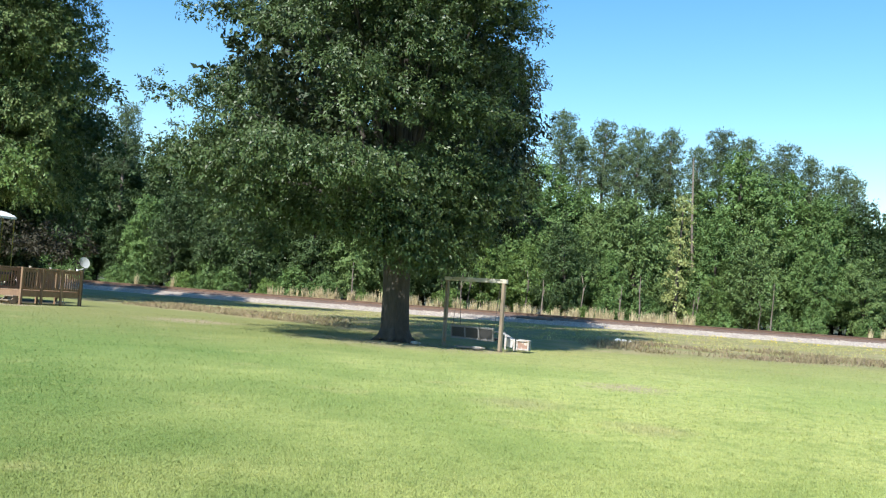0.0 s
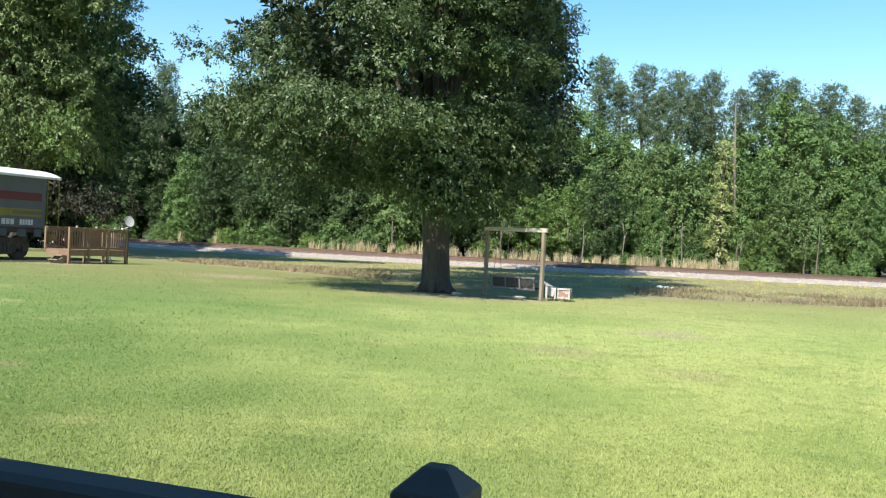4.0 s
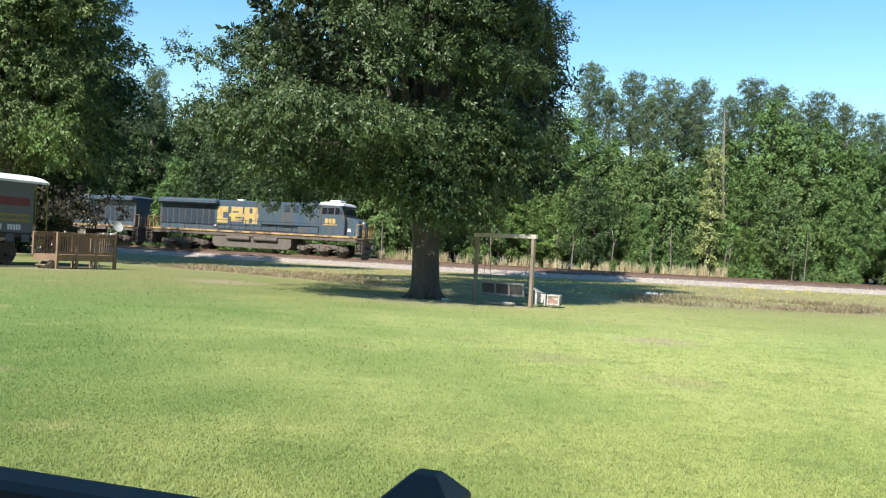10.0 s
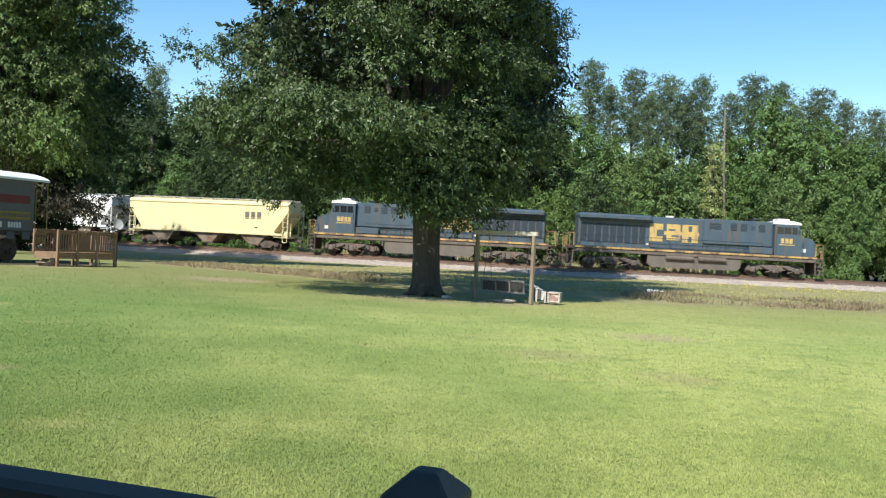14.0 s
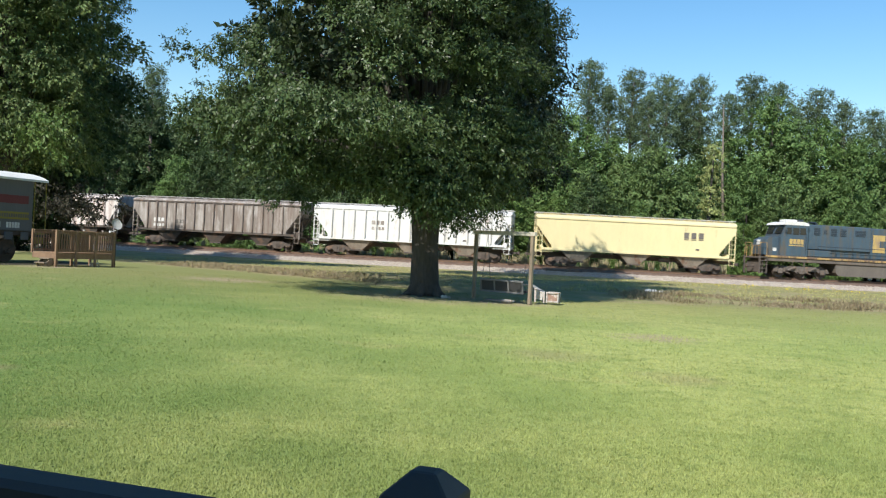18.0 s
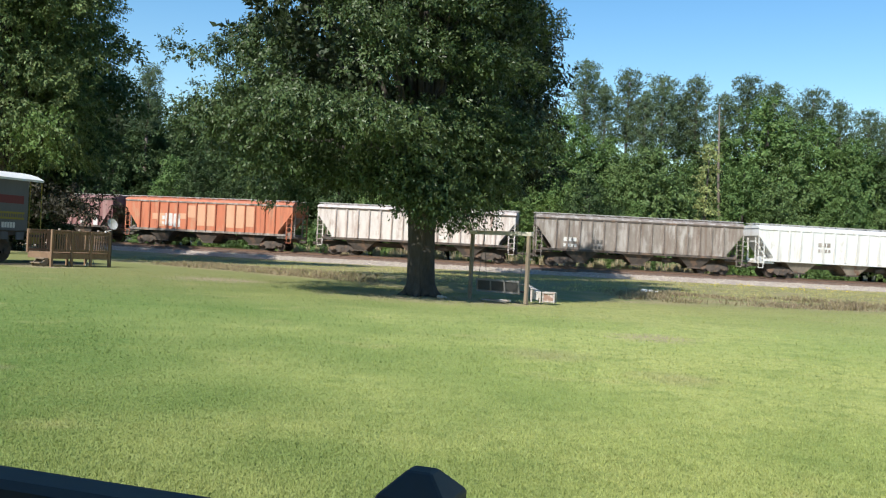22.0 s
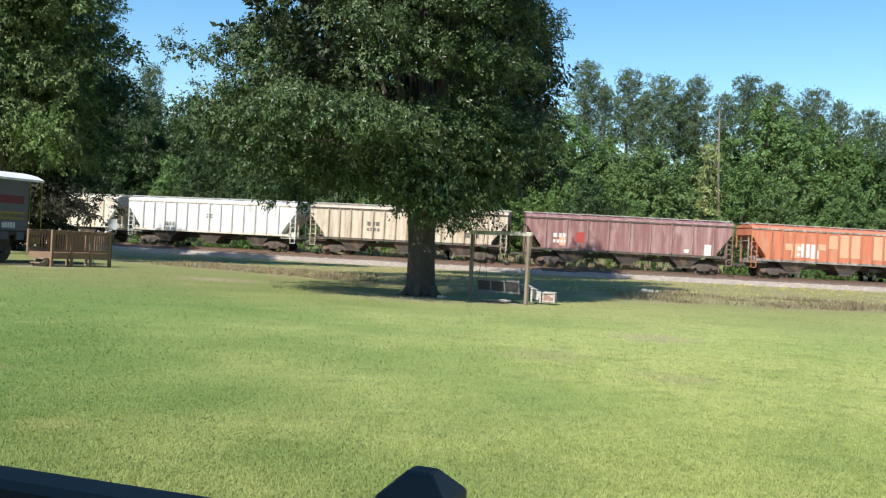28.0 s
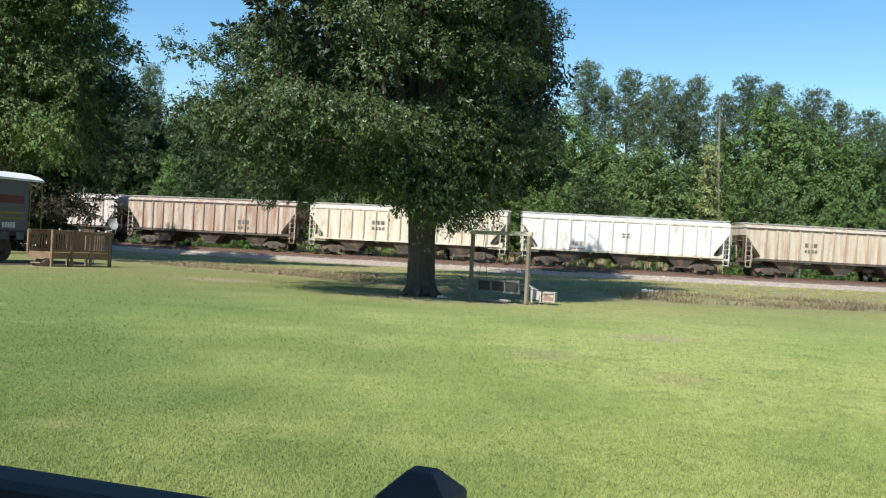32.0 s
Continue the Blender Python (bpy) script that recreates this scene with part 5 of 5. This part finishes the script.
blades("lawn_tufts", at, rng.uniform(0.02, 0.055, len(at)), rng.uniform(0.008, 0.02, len(at)), blade_green, rng, "uneven tufts of grass in the lawn", "grass", 0.3, rng.normal(0, 0.5, (len(at), 3)) + np.array((-0.4, -0.7, 0.5)))

# ---- the porch ----
black_paint = material("black_railing", (0.060, 0.052, 0.045), (0.072, 0.063, 0.055), 0.6, size=0.3, fine=0.02, bump=0.15, depth=0.002)
siding = material("house_siding", (0.55, 0.53, 0.48), (0.47, 0.45, 0.41), 0.8, size=1.5, fine=0.05)
boards = material("porch_boards", (0.16, 0.14, 0.12), (0.10, 0.09, 0.08), 0.85, size=0.8, fine=0.04, stretch=(0.5, 4, 4))
black_paint.node_tree.nodes["Principled BSDF"].inputs["Specular IOR Level"].default_value = 0.2
# unseen wall, made high enough to keep the railing in shade
wall = part("house_wall", boxed(-2.5, -1.9, 2.3, 15.0, 0.2, 4.85), siding)
tagged(wall, "plain pale house wall behind the porch, unseen, shades the railing", "wall", kind="structure")
porch = part("porch_floor", boxed(-2.5, 0.4, 0.02, 15.0, 4.6, 0.16, bevel=0.01), boards)
tagged(porch, "grey boarded porch floor", "floor", kind="structure")
railing = empty("porch_railing", pose(-0.012, 1.285, 0.1, 0, 0, -18), "black painted porch railing with a faceted post cap", "railing")
part("post", boxed(0, 0, 0.5, 0.09, 0.09, 1.0, bevel=0.006), black_paint, railing)
bm = bmesh.new()
levels = [(0.0, 0.98, 0.052), (0.0, 1.052, 0.052), (0.0, 1.085, 0.018)]
rings = [[bm.verts.new((sx * r, sy * r, z)) for sx, sy in ((-1, -1), (1, -1), (1, 1), (-1, 1))] for _, z, r in levels]
for a, b in zip(rings, rings[1:]):
    for i in range(4):
        bm.faces.new((a[i], a[(i + 1) % 4], b[(i + 1) % 4], b[i]))
bm.faces.new(rings[-1])
bm.faces.new(rings[0][::-1])
bmesh.ops.bevel(bm, geom=[e for e in bm.edges], offset=0.003, segments=1, affect="EDGES")
part("post_cap", bm, black_paint, railing, "black faceted post cap")
part("top_rail", boxed(-1.9, 0.0, 0.963, 3.72, 0.09, 0.05, bevel=0.012), black_paint, railing)
part("bottom_rail", boxed(-1.9, 0.0, 0.1, 3.72, 0.04, 0.06, bevel=0.006), black_paint, railing)
first = part("baluster", boxed(0, 0, 0, 0.025, 0.025, 0.83), black_paint, railing)
first.matrix_basis = pose(-0.18, 0, 0.54)
for i in range(1, 33):
    again(first, pose(-0.18 - i * 0.11, 0, 0.54))
end = part("end_post", boxed(-3.8, 0, 0.5, 0.09, 0.09, 1.0, bevel=0.006), black_paint, railing)

# ---- swing, chair and board under the oak ----
grey_wood = material("weathered_wood", (0.29, 0.225, 0.155), (0.16, 0.125, 0.09), 0.85, size=0.5, fine=0.03, stretch=(3, 3, 0.5), bump=0.4, depth=0.004)
pale_wood = material("pale_beam", (0.56, 0.51, 0.42), (0.40, 0.35, 0.28), 0.85, size=0.6, fine=0.03, stretch=(0.6, 3, 3), bump=0.4, depth=0.004)
dark_wood = material("dark_bench_wood", (0.04, 0.038, 0.036), (0.026, 0.025, 0.024), 0.7, size=0.4, fine=0.03, stretch=(0.6, 3, 3), bump=0.3, depth=0.003)
edge_wood = material("worn_bench_edge", (0.17, 0.165, 0.155), (0.11, 0.105, 0.10), 0.7, size=0.4, fine=0.03, bump=0.3, depth=0.003)
chain_iron = material("chain_iron", (0.10, 0.09, 0.08), (0.06, 0.05, 0.045), 0.5, 0.6, size=0.2, fine=0.02)
old_white = material("flaking_white_paint", (0.55, 0.51, 0.46), (0.40, 0.35, 0.31), 0.75, size=0.4, fine=0.03, bump=0.3, depth=0.003, worn=(0.30, 0.22, 0.17), worn_share=0.25, worn_size=0.15)
stained_board = material("stained_board", (0.40, 0.26, 0.20), (0.24, 0.14, 0.10), 0.8, size=0.3, fine=0.03, bump=0.3, depth=0.003, worn=(0.6, 0.54, 0.48), worn_share=0.25, worn_size=0.12)
LEFT, RIGHT = Vector((0.90, 27.9, 0)), Vector((2.49, 26.45, 0))
span = (RIGHT - LEFT).length
lean = math.degrees(math.atan2(RIGHT.y - LEFT.y, RIGHT.x - LEFT.x))
swing = empty("swing_frame", Matrix.Translation(((LEFT + RIGHT) / 2)) @ pose(0, 0, -0.02, 0, 0, lean), "weathered wooden swing frame of two posts and a beam", "swing frame")
for way in (-1, 1):
    part("post", boxed(way * span / 2, 0, 0.98, 0.1, 0.1, 2.0, bevel=0.008), grey_wood, swing)
part("beam", boxed(0, 0, 2.03, span + 0.22, 0.1, 0.12, bevel=0.008), pale_wood, swing)
bench = empty("porch_swing", Matrix.Translation((LEFT + RIGHT) / 2) @ pose(0.13, -0.08, 0, 0, 0, lean + 6), "dark wooden bench swing hung on chains", "swing bench")
w = 1.46
part("back_panel", boxed(0, -0.24, 0.43, w, 0.02, 0.32, pose(0, 0, 0, 10, 0, 0)), dark_wood, bench)
for z, k in ((0.605, -0.27), (0.265, -0.21)):
    part("back_rail", boxed(0, k, z, w + 0.06, 0.05, 0.06, bevel=0.006), edge_wood, bench)
for i in range(4):
    part("back_stile", boxed(-w / 2 + i * w / 3, -0.25, 0.43, 0.05, 0.045, 0.34, pose(0, 0, 0, 10, 0, 0), 0.005), edge_wood, bench)
for i in range(5):
    part("seat_slat", boxed(0, -0.17 + i * 0.095, 0.27 + 0.012 * i, w, 0.08, 0.025, bevel=0.004), dark_wood, bench)
for way in (-1, 1):
    part("arm", boxed(way * w / 2, 0.02, 0.52, 0.06, 0.55, 0.035, bevel=0.006), edge_wood, bench)
    part("arm_post", boxed(way * w / 2, 0.26, 0.39, 0.05, 0.05, 0.26, bevel=0.004), edge_wood, bench)
    bm = bmesh.new()
    for y in (-0.22, 0.24):
        n = 30
        for i in range(n):
            p = Vector((way * w / 2, y, 0.53)).lerp(Vector((way * w / 2, 0, 1.97)), (i + 0.5) / n)
            box(bm, *p, 0.016 if i % 2 else 0.007, 0.007 if i % 2 else 0.016, 0.06)
    part("chain", bm, chain_iron, bench)
for k, (x, y, sx, sy, a) in enumerate(((1.62, 26.55, 0.9, 0.22, lean + 4), (1.86, 26.35, 0.35, 0.16, lean))):
    p = empty("plank", pose(x, y, 0, 0, 0, a), "pale weathered plank lying on the bare ground" if k == 0 else "short white board lying on the ground", "plank", "boards on the ground")
    part("board", boxed(0, 0, 0.03 + 0.02 * k, sx, sy, 0.045, bevel=0.004), edge_wood if k == 0 else old_white, p)
# an old white chair lying on its side
chair = empty("garden_chair", pose(3.02, 27.2, 0, 0, 0, -14) @ Matrix.Scale(0.86, 4), "old flaking white wooden garden chair lying tipped over", "chair")
for i in range(4):
    part("back_slat", boxed(-0.31 + 0.012 * i, -0.3 + i * 0.15, 0.47, 0.52, 0.13, 0.035, pose(0, 0, 0, 0, 27, 0), 0.005), old_white, chair)
part("side_board", boxed(-0.18, -0.33, 0.26, 0.3, 0.03, 0.3, pose(0, 0, 0, 0, 10, 0), 0.005), old_white, chair)
part("leg", boxed(-0.32, -0.31, 0.24, 0.055, 0.055, 0.46, pose(0, 0, 0, 0, -6, 0), 0.005), old_white, chair)
part("leg", boxed(0.0, -0.31, 0.2, 0.055, 0.055, 0.4, bevel=0.005), old_white, chair)
for z in (0.06, 0.36):
    part("rail", boxed(0.29, -0.33, z, 0.44, 0.06, 0.055, bevel=0.005), old_white, chair)
for x in (0.1, 0.48):
    part("leg", boxed(x, -0.32, 0.2, 0.055, 0.055, 0.38, bevel=0.005), old_white, chair)
part("seat_panel", boxed(0.29, -0.30, 0.21, 0.36, 0.03, 0.26, bevel=0.004), stained_board, chair, "stained reddish brown seat board")
for i in range(4):
    part("seat_slat", boxed(0.29, -0.24 + i * 0.13, 0.37, 0.4, 0.11, 0.025, bevel=0.004), old_white, chair)
part("leg", boxed(0.48, 0.2, 0.19, 0.055, 0.055, 0.36, bevel=0.005), old_white, chair)

# ---- caboose with its deck ----
grey_paint = paint("caboose_grey", (0.125, 0.132, 0.142), (0.098, 0.104, 0.112), None, 0.2, 0.6)
red_paint = paint("caboose_red", (0.16, 0.03, 0.035), (0.12, 0.025, 0.03), None, 0.2, 0.6)
yellow_paint = paint("caboose_yellow", (0.30, 0.24, 0.035), (0.22, 0.18, 0.03), None, 0.2, 0.6)
roof_cover = material("white_roof", (0.78, 0.78, 0.76), (0.62, 0.62, 0.60), 0.6, size=0.8, fine=0.08, bump=0.5, depth=0.02)
TURN = 66
cab = empty("caboose", pose(-16.78, 36.65, 0.1, 0, 0, TURN), "grey caboose with red and yellow stripes and a white roof", "caboose")
part("body", boxed(-4.6, 1.45, 2.22, 9.2, 2.9, 2.1, bevel=0.03), grey_paint, cab)
part("red_stripe", boxed(-4.6, -0.012, 2.42, 8.7, 0.02, 0.32), red_paint, cab)
part("yellow_stripe", boxed(-4.7, -0.012, 1.78, 9.0, 0.02, 0.3), yellow_paint, cab)
for i in range(13):
    part("slogan_bar", boxed(-0.25 - i * 0.11, -0.026, 1.78, 0.07, 0.012, 0.14), mark_dark, cab)
for x, ww in ((-2.0, 0.15), (-1.8, 0.15), (-1.6, 0.15), (-1.2, 0.09), (-1.07, 0.09), (-0.94, 0.09), (-0.81, 0.09), (-0.68, 0.09)):
    part("number_bar", boxed(x, -0.012, 1.4, ww, 0.02, 0.22), mark_white, cab)
bm = bmesh.new()
arc = [(-0.1 + 3.15 * k / 10, 3.27 + 0.3 * math.sin(math.pi * k / 10) ** 0.7) for k in range(11)]
rings = [[bm.verts.new((x, y, z)) for y, z in arc] for x in (-9.9, 0.62)]
lows = [[bm.verts.new((x, y, z - 0.09)) for y, z in arc] for x in (-9.9, 0.62)]
for i in range(10):
    bm.faces.new((rings[0][i], rings[1][i], rings[1][i + 1], rings[0][i + 1]))
    bm.faces.new((lows[0][i], lows[0][i + 1], lows[1][i + 1], lows[1][i]))
    for e in (0, 1):
        bm.faces.new((rings[e][i], rings[e][i + 1], lows[e][i + 1], lows[e][i]))
for i in (0, 10):
    bm.faces.new((rings[0][i], lows[0][i], lows[1][i], rings[1][i]))
bmesh.ops.recalc_face_normals(bm, faces=bm.faces)
part("roof", bm, roof_cover, cab, "white overhanging roof")
part("cupola", boxed(-4.9, 1.45, 3.85, 2.2, 2.4, 0.7, bevel=0.04), grey_paint, cab)
win = part("window", boxed(-3.0, -0.012, 2.5, 0.7, 0.03, 0.6), glass_dark, cab)
part("window_frame", boxed(-3.0, -0.006, 2.5, 0.8, 0.02, 0.7), mark_white, win)
part("platform", boxed(0.42, 1.45, 1.0, 0.85, 2.9, 0.1), iron, cab)
part("side_sill", boxed(-4.6, 1.45, 1.1, 9.2, 2.7, 0.2), iron, cab)
for i, x in enumerate((-0.35, -1.1, -2.0)):
    part("step_well", boxed(x, 0.02, 0.98, 0.35, 0.06, 0.3), grey_paint, cab)
for y in (0.08, 2.8):
    bm = bmesh.new()
    drum(bm, (0.72, y, 1.0), (0.68, y, 3.2), 0.022, None, 6)
    drum(bm, (0.12, y, 1.0), (0.12, y, 3.2), 0.022, None, 6)
    part("grab_pole", bm, yellow_paint, cab)
part("end_panel", boxed(0.45, 0.1, 0.95, 0.5, 0.03, 0.55), yellow_paint, cab)
for x in (-1.6, -7.6):
    o = freight_truck(cab, x)
    o.matrix_basis = pose(x, 1.45, -0.1)
# the deck of brown boards
deck_wood = material("brown_deck_wood", (0.29, 0.185, 0.11), (0.18, 0.11, 0.066), 0.8, size=0.5, fine=0.03, stretch=(2, 2, 0.6), bump=0.3, depth=0.003, spread=0.18)
A, B, D = Vector((-14.58, 33.85, 0)), Vector((-13.38, 36.4, 0)), Vector((-15.65, 34.36, 0))
u, v = B - A, D - A
deck = empty("wooden_deck", Matrix.Translation(A) @ pose(0, 0, 0, 0, 0, math.degrees(math.atan2(u.y, u.x))), "raised brown wooden deck with baluster railing beside the caboose", "deck")
L, back = u.length, v.length
lu, lv = u.normalized(), Vector((-u.normalized().y, u.normalized().x, 0))
part("rim_joist", boxed(L / 2, 0.0, 0.42, L, 0.045, 0.2, bevel=0.004), deck_wood, deck)
part("rim_joist", boxed(0.0, back / 2, 0.42, 0.045, back, 0.2, bevel=0.004), deck_wood, deck)
board = part("plank", boxed(0, 0, 0, L, 0.135, 0.035, bevel=0.004), deck_wood, deck)
board.matrix_basis = pose(L / 2, 0.09, 0.54)
for i in range(1, int(back / 0.145)):
    again(board, pose(L / 2, 0.09 + i * 0.145, 0.54))
for i in range(4):
    x = i * L / 3
    part("post", boxed(x, -0.04, 0.7, 0.1 if i == 0 else 0.085, 0.085, 1.42 if i in (0, 3) else 1.36, bevel=0.005), deck_wood, deck)
    part("post", boxed(x, back + 0.04, 0.7 if i else 0.95, 0.085, 0.085, 1.4 if i else 0.9, bevel=0.005), deck_wood, deck)
for z, hh in ((1.37, 0.045), (1.29, 0.09), (0.62, 0.08)):
    part("rail", boxed(L / 2, -0.02, z, L, 0.1 if hh < 0.05 else 0.04, hh, bevel=0.004), deck_wood, deck)
    part("rail", boxed(L / 2, back, z, L, 0.1 if hh < 0.05 else 0.04, hh, bevel=0.004), deck_wood, deck)
    part("rail", boxed(L, back / 2, z, 0.1 if hh < 0.05 else 0.04, back, hh, bevel=0.004), deck_wood, deck)
stick = part("baluster", boxed(0, 0, 0, 0.038, 0.038, 0.72, bevel=0.003), deck_wood, deck)
stick.matrix_basis = pose(0.12, -0.045, 0.96)
for i in range(1, int(L / 0.115)):
    again(stick, pose(0.12 + i * 0.115, -0.045, 0.96, 0, random.uniform(-1.2, 1.2), 0))
for i in range(1, int(back / 0.125)):
    again(stick, pose(L, i * 0.125, 0.96))
for i in range(1, int(L / 0.125)):
    again(stick, pose(i * 0.125, back + 0.03, 0.96))
steps = empty("deck_steps", Matrix.Translation(A) @ pose(0, 0, 0, 0, 0, math.degrees(math.atan2(u.y, u.x))), "short grey wooden steps up to the deck", "steps")
for i in range(2):
    part("tread", boxed(-0.16 - i * 0.2, 0.3, 0.32 - i * 0.16, 0.2, 0.5, 0.04, bevel=0.004), grey_wood, steps)
    part("riser", boxed(-0.09 - i * 0.2, 0.3, 0.23 - i * 0.16, 0.03, 0.5, 0.16), grey_wood, steps)
    part("stringer", boxed(-0.2, 0.07 + i * 0.46, 0.15, 0.36, 0.04, 0.2, pose(0, 0, 0, 0, -36, 0)), grey_wood, steps)
for i in range(3):
    pot = empty("flower_pot", Matrix.Translation(A + lu * (0.35 + 0.95 * i) + Vector((0, 0, 1.392))), "small pale pot standing on the deck rail", "pot", "pots on the deck rail")
    part("bowl", drum(bmesh.new(), (0, 0, 0), (0, 0, 0.07), 0.035, 0.05, 10), old_white, pot)
# satellite dish
dish_grey = material("dish_grey", (0.70, 0.70, 0.69), (0.60, 0.60, 0.59), 0.5, size=0.3, fine=0.03, bump=0.05)
dish = empty("satellite_dish", Matrix.Translation(B + Vector((0.06, 0.12, 0))), "pale grey satellite dish on a pole at the deck corner", "satellite dish")
part("pole", drum(bmesh.new(), (0, 0, -0.02), (0, 0, 1.62), 0.025, None, 8), chain_iron, dish)
bm = bmesh.new()
rings = []
for k in range(6):
    r = 0.22 * k / 5
    rings.append([bm.verts.new((math.cos(a) * r, math.sin(a) * r * 1.08, 0.4 * (r ** 2) / 0.3)) for a in np.linspace(0, 2 * math.pi, 25)[:-1]] if k else [bm.verts.new((0, 0, 0))])
for i in range(24):
    bm.faces.new((rings[0][0], rings[1][i], rings[1][(i + 1) % 24]))
    for a, b in zip(rings[1:], rings[2:]):
        bm.faces.new((a[i], b[i], b[(i + 1) % 24], a[(i + 1) % 24]))
bmesh.ops.solidify(bm, geom=bm.faces[:], thickness=0.012)
bowl = part("reflector", bm, dish_grey, dish)
bowl.matrix_basis = pose(-0.02, 0, 1.72, 66, 0, 50)
bm = drum(bmesh.new(), (0.0, -0.05, 1.5), (-0.16, -0.2, 1.42), 0.015, None, 6)
box(bm, -0.17, -0.22, 1.42, 0.07, 0.09, 0.09, bevel=0.01)
part("feed_arm", bm, dish_grey, dish)

# ---- by the track ----
# dark round bar added in place of a tree's shadow by the rail
pipe = empty("black_pipe", pose(9.8, 75.4, -0.05, 0, 0, -4), "dark round bar on the ballast, in place of a shadow by the rail", "pipe")
part("tube", drum(bmesh.new(), (-1.5, 0, 0.12), (1.5, 0, 0.12), 0.13, None, 12), iron, pipe)
for i, (x, y, k) in enumerate(((8.85, 39.6, 0.2), (9.2, 39.9, 0.16), (9.4, 39.5, 0.13))):
    r = empty("paper_litter", pose(x, y, stand(x, y), 0, 0, 40 * i), "crumpled white paper litter in the weeds", "litter", "litter in the ditch")
    bm = bmesh.new()
    bmesh.ops.create_icosphere(bm, subdivisions=2, radius=k)
    for vert in bm.verts:
        vert.co *= 0.8 + 0.4 * noise.noise(vert.co * 6)
        vert.co.z = abs(vert.co.z) * 0.7 + 0.02
    part("sheet", bm, mark_white, r)
# a bare dead trunk and a stump wrapped in pale vines at the wood's edge
rng = np.random.default_rng(71)
snag = empty("dead_tree", pose(29.0, 97.5, stand(29.0, 97.5)), "tall bare pale dead pine trunk", "tree")
bm = bmesh.new()
limb(bm, [(0.6, 0, -0.3), (0.5, 0, 5), (0.1, 0, 11), (-0.15, 0, 18.4)], [0.2, 0.17, 0.13, 0.05], 9)
for i in range(7):
    z = 11 + i * 0.8
    limb(bm, [(0.0, 0, z), (0.5 * (-1) ** i, -0.2, z + 0.35)], [0.04, 0.015], 5)
part("trunk", bm, pale_bark, snag)
wrapped = empty("vine_covered_tree", pose(24.3, 85.4, stand(24.3, 85.4)), "slender tree wrapped in pale yellow-green vines", "tree")
part("trunk", limb(bmesh.new(), [(0, 0, -0.3), (0.1, 0, 6), (0.3, 0, 12)], [0.2, 0.15, 0.05], 8), bark, wrapped)
crown("vines", [((0.25 * math.sin(i * 1.7) + 0.02 * i, 0.2 * math.cos(i), 0.8 + i * 0.62), (0.75 + 0.2 * math.sin(i * 2.3), 0.7, 0.55)) for i in range(19)], 420, 0.24, 0.14, vine_leaf, rng, 0.5, wrapped)

# slender pale stems at the foot of the wood
for i in range(14):
    x, y, h = on_line(-8 + i * 3.3 + 1.4 * math.sin(i * 2.7), 7.3 + 0.9 * math.sin(i * 1.9))
    tall = 4.2 + 1.6 * math.sin(i * 3.1)
    stem = empty("sapling", pose(x, y, stand(x, y), 0, 0, 47 * i), "slender pale bare stem before the dark wood", "tree", "stems at the wood's edge")
    bm = bmesh.new()
    limb(bm, [(0, 0, -0.2), (0.05, 0, tall * 0.3), (0.2 * math.sin(i), 0.1, tall * 0.7), (0.3 * math.sin(i * 1.7), 0.1, tall)], [0.085, 0.07, 0.05, 0.02], 6)
    limb(bm, [(0.1 * math.sin(i), 0.05, tall * 0.55), (0.5 * math.cos(i), 0.1, tall * 0.8)], [0.03, 0.012], 5)
    part("trunk", bm, pale_bark, stem)
    crown("crown", [((0.3 * math.sin(i * 1.7), 0.1, tall), (0.6, 0.6, 0.5)), ((0.5 * math.cos(i), 0.1, tall * 0.82), (0.45, 0.45, 0.4))], 260, 0.24, 0.11, wood_leaf, rng, 0.4, stem)

# stones by the oak's roots, added for sun dapples there, and a small stepladder under the deck
for i, (x, y, r) in enumerate(((-0.05, 27.35, 0.09), (0.15, 27.5, 0.07), (0.05, 27.65, 0.07))):
    rock = empty("stone", pose(x, y, stand(x, y), 0, 0, 50 * i), "pale rough stone added for a sun spot by the oak's roots", "stone", "stones by the oak")
    bm = bmesh.new()
    bmesh.ops.create_icosphere(bm, subdivisions=2, radius=r)
    for vert in bm.verts:
        vert.co *= 0.85 + 0.4 * noise.noise(vert.co * 7 + Vector((i, 0, 0)))
        vert.co.z = vert.co.z * 0.75 + r * 0.45
    part("body", bm, stone, rock)
ladder = empty("stepladder", Matrix.Translation(B + lv * 0.7 - lu * 0.25) @ pose(0, 0, 0, 0, 0, 20), "small grey stepladder standing under the deck", "stepladder")
for way in (-1, 1):
    for k in (-1, 1):
        part("leg", boxed(k * 0.12, way * 0.14, 0.2, 0.025, 0.03, 0.42, pose(0, 0, 0, 0, -k * 16, 0)), dish_grey, ladder)
for z in (0.14, 0.27, 0.4):
    part("tread", boxed(0.0, 0, z, 0.24 - 0.3 * z, 0.28, 0.02), dish_grey, ladder)


def motions():
    """The train rolls past, and its wheels turn with it."""
    times = [i * 0.5 for i in range(65)]
    steps = [i / 15 for i in range(481)]
    for car, middle, turn in CARS:
        walk(car, [(t, car_pose(middle + travelled(t), turn)) for t in times])
        for ob in car.children_recursive:
            if ob.name.startswith("wheelset"):
                x, _, radius = ob.matrix_basis.translation
                way = 1 if turn == 0 else -1
                walk(ob, [(t, Matrix.Translation((x, 0, radius)) @ Matrix.Rotation(way * (travelled(t) - travelled(0)) / radius, 4, "Y")) for t in steps])


motions()
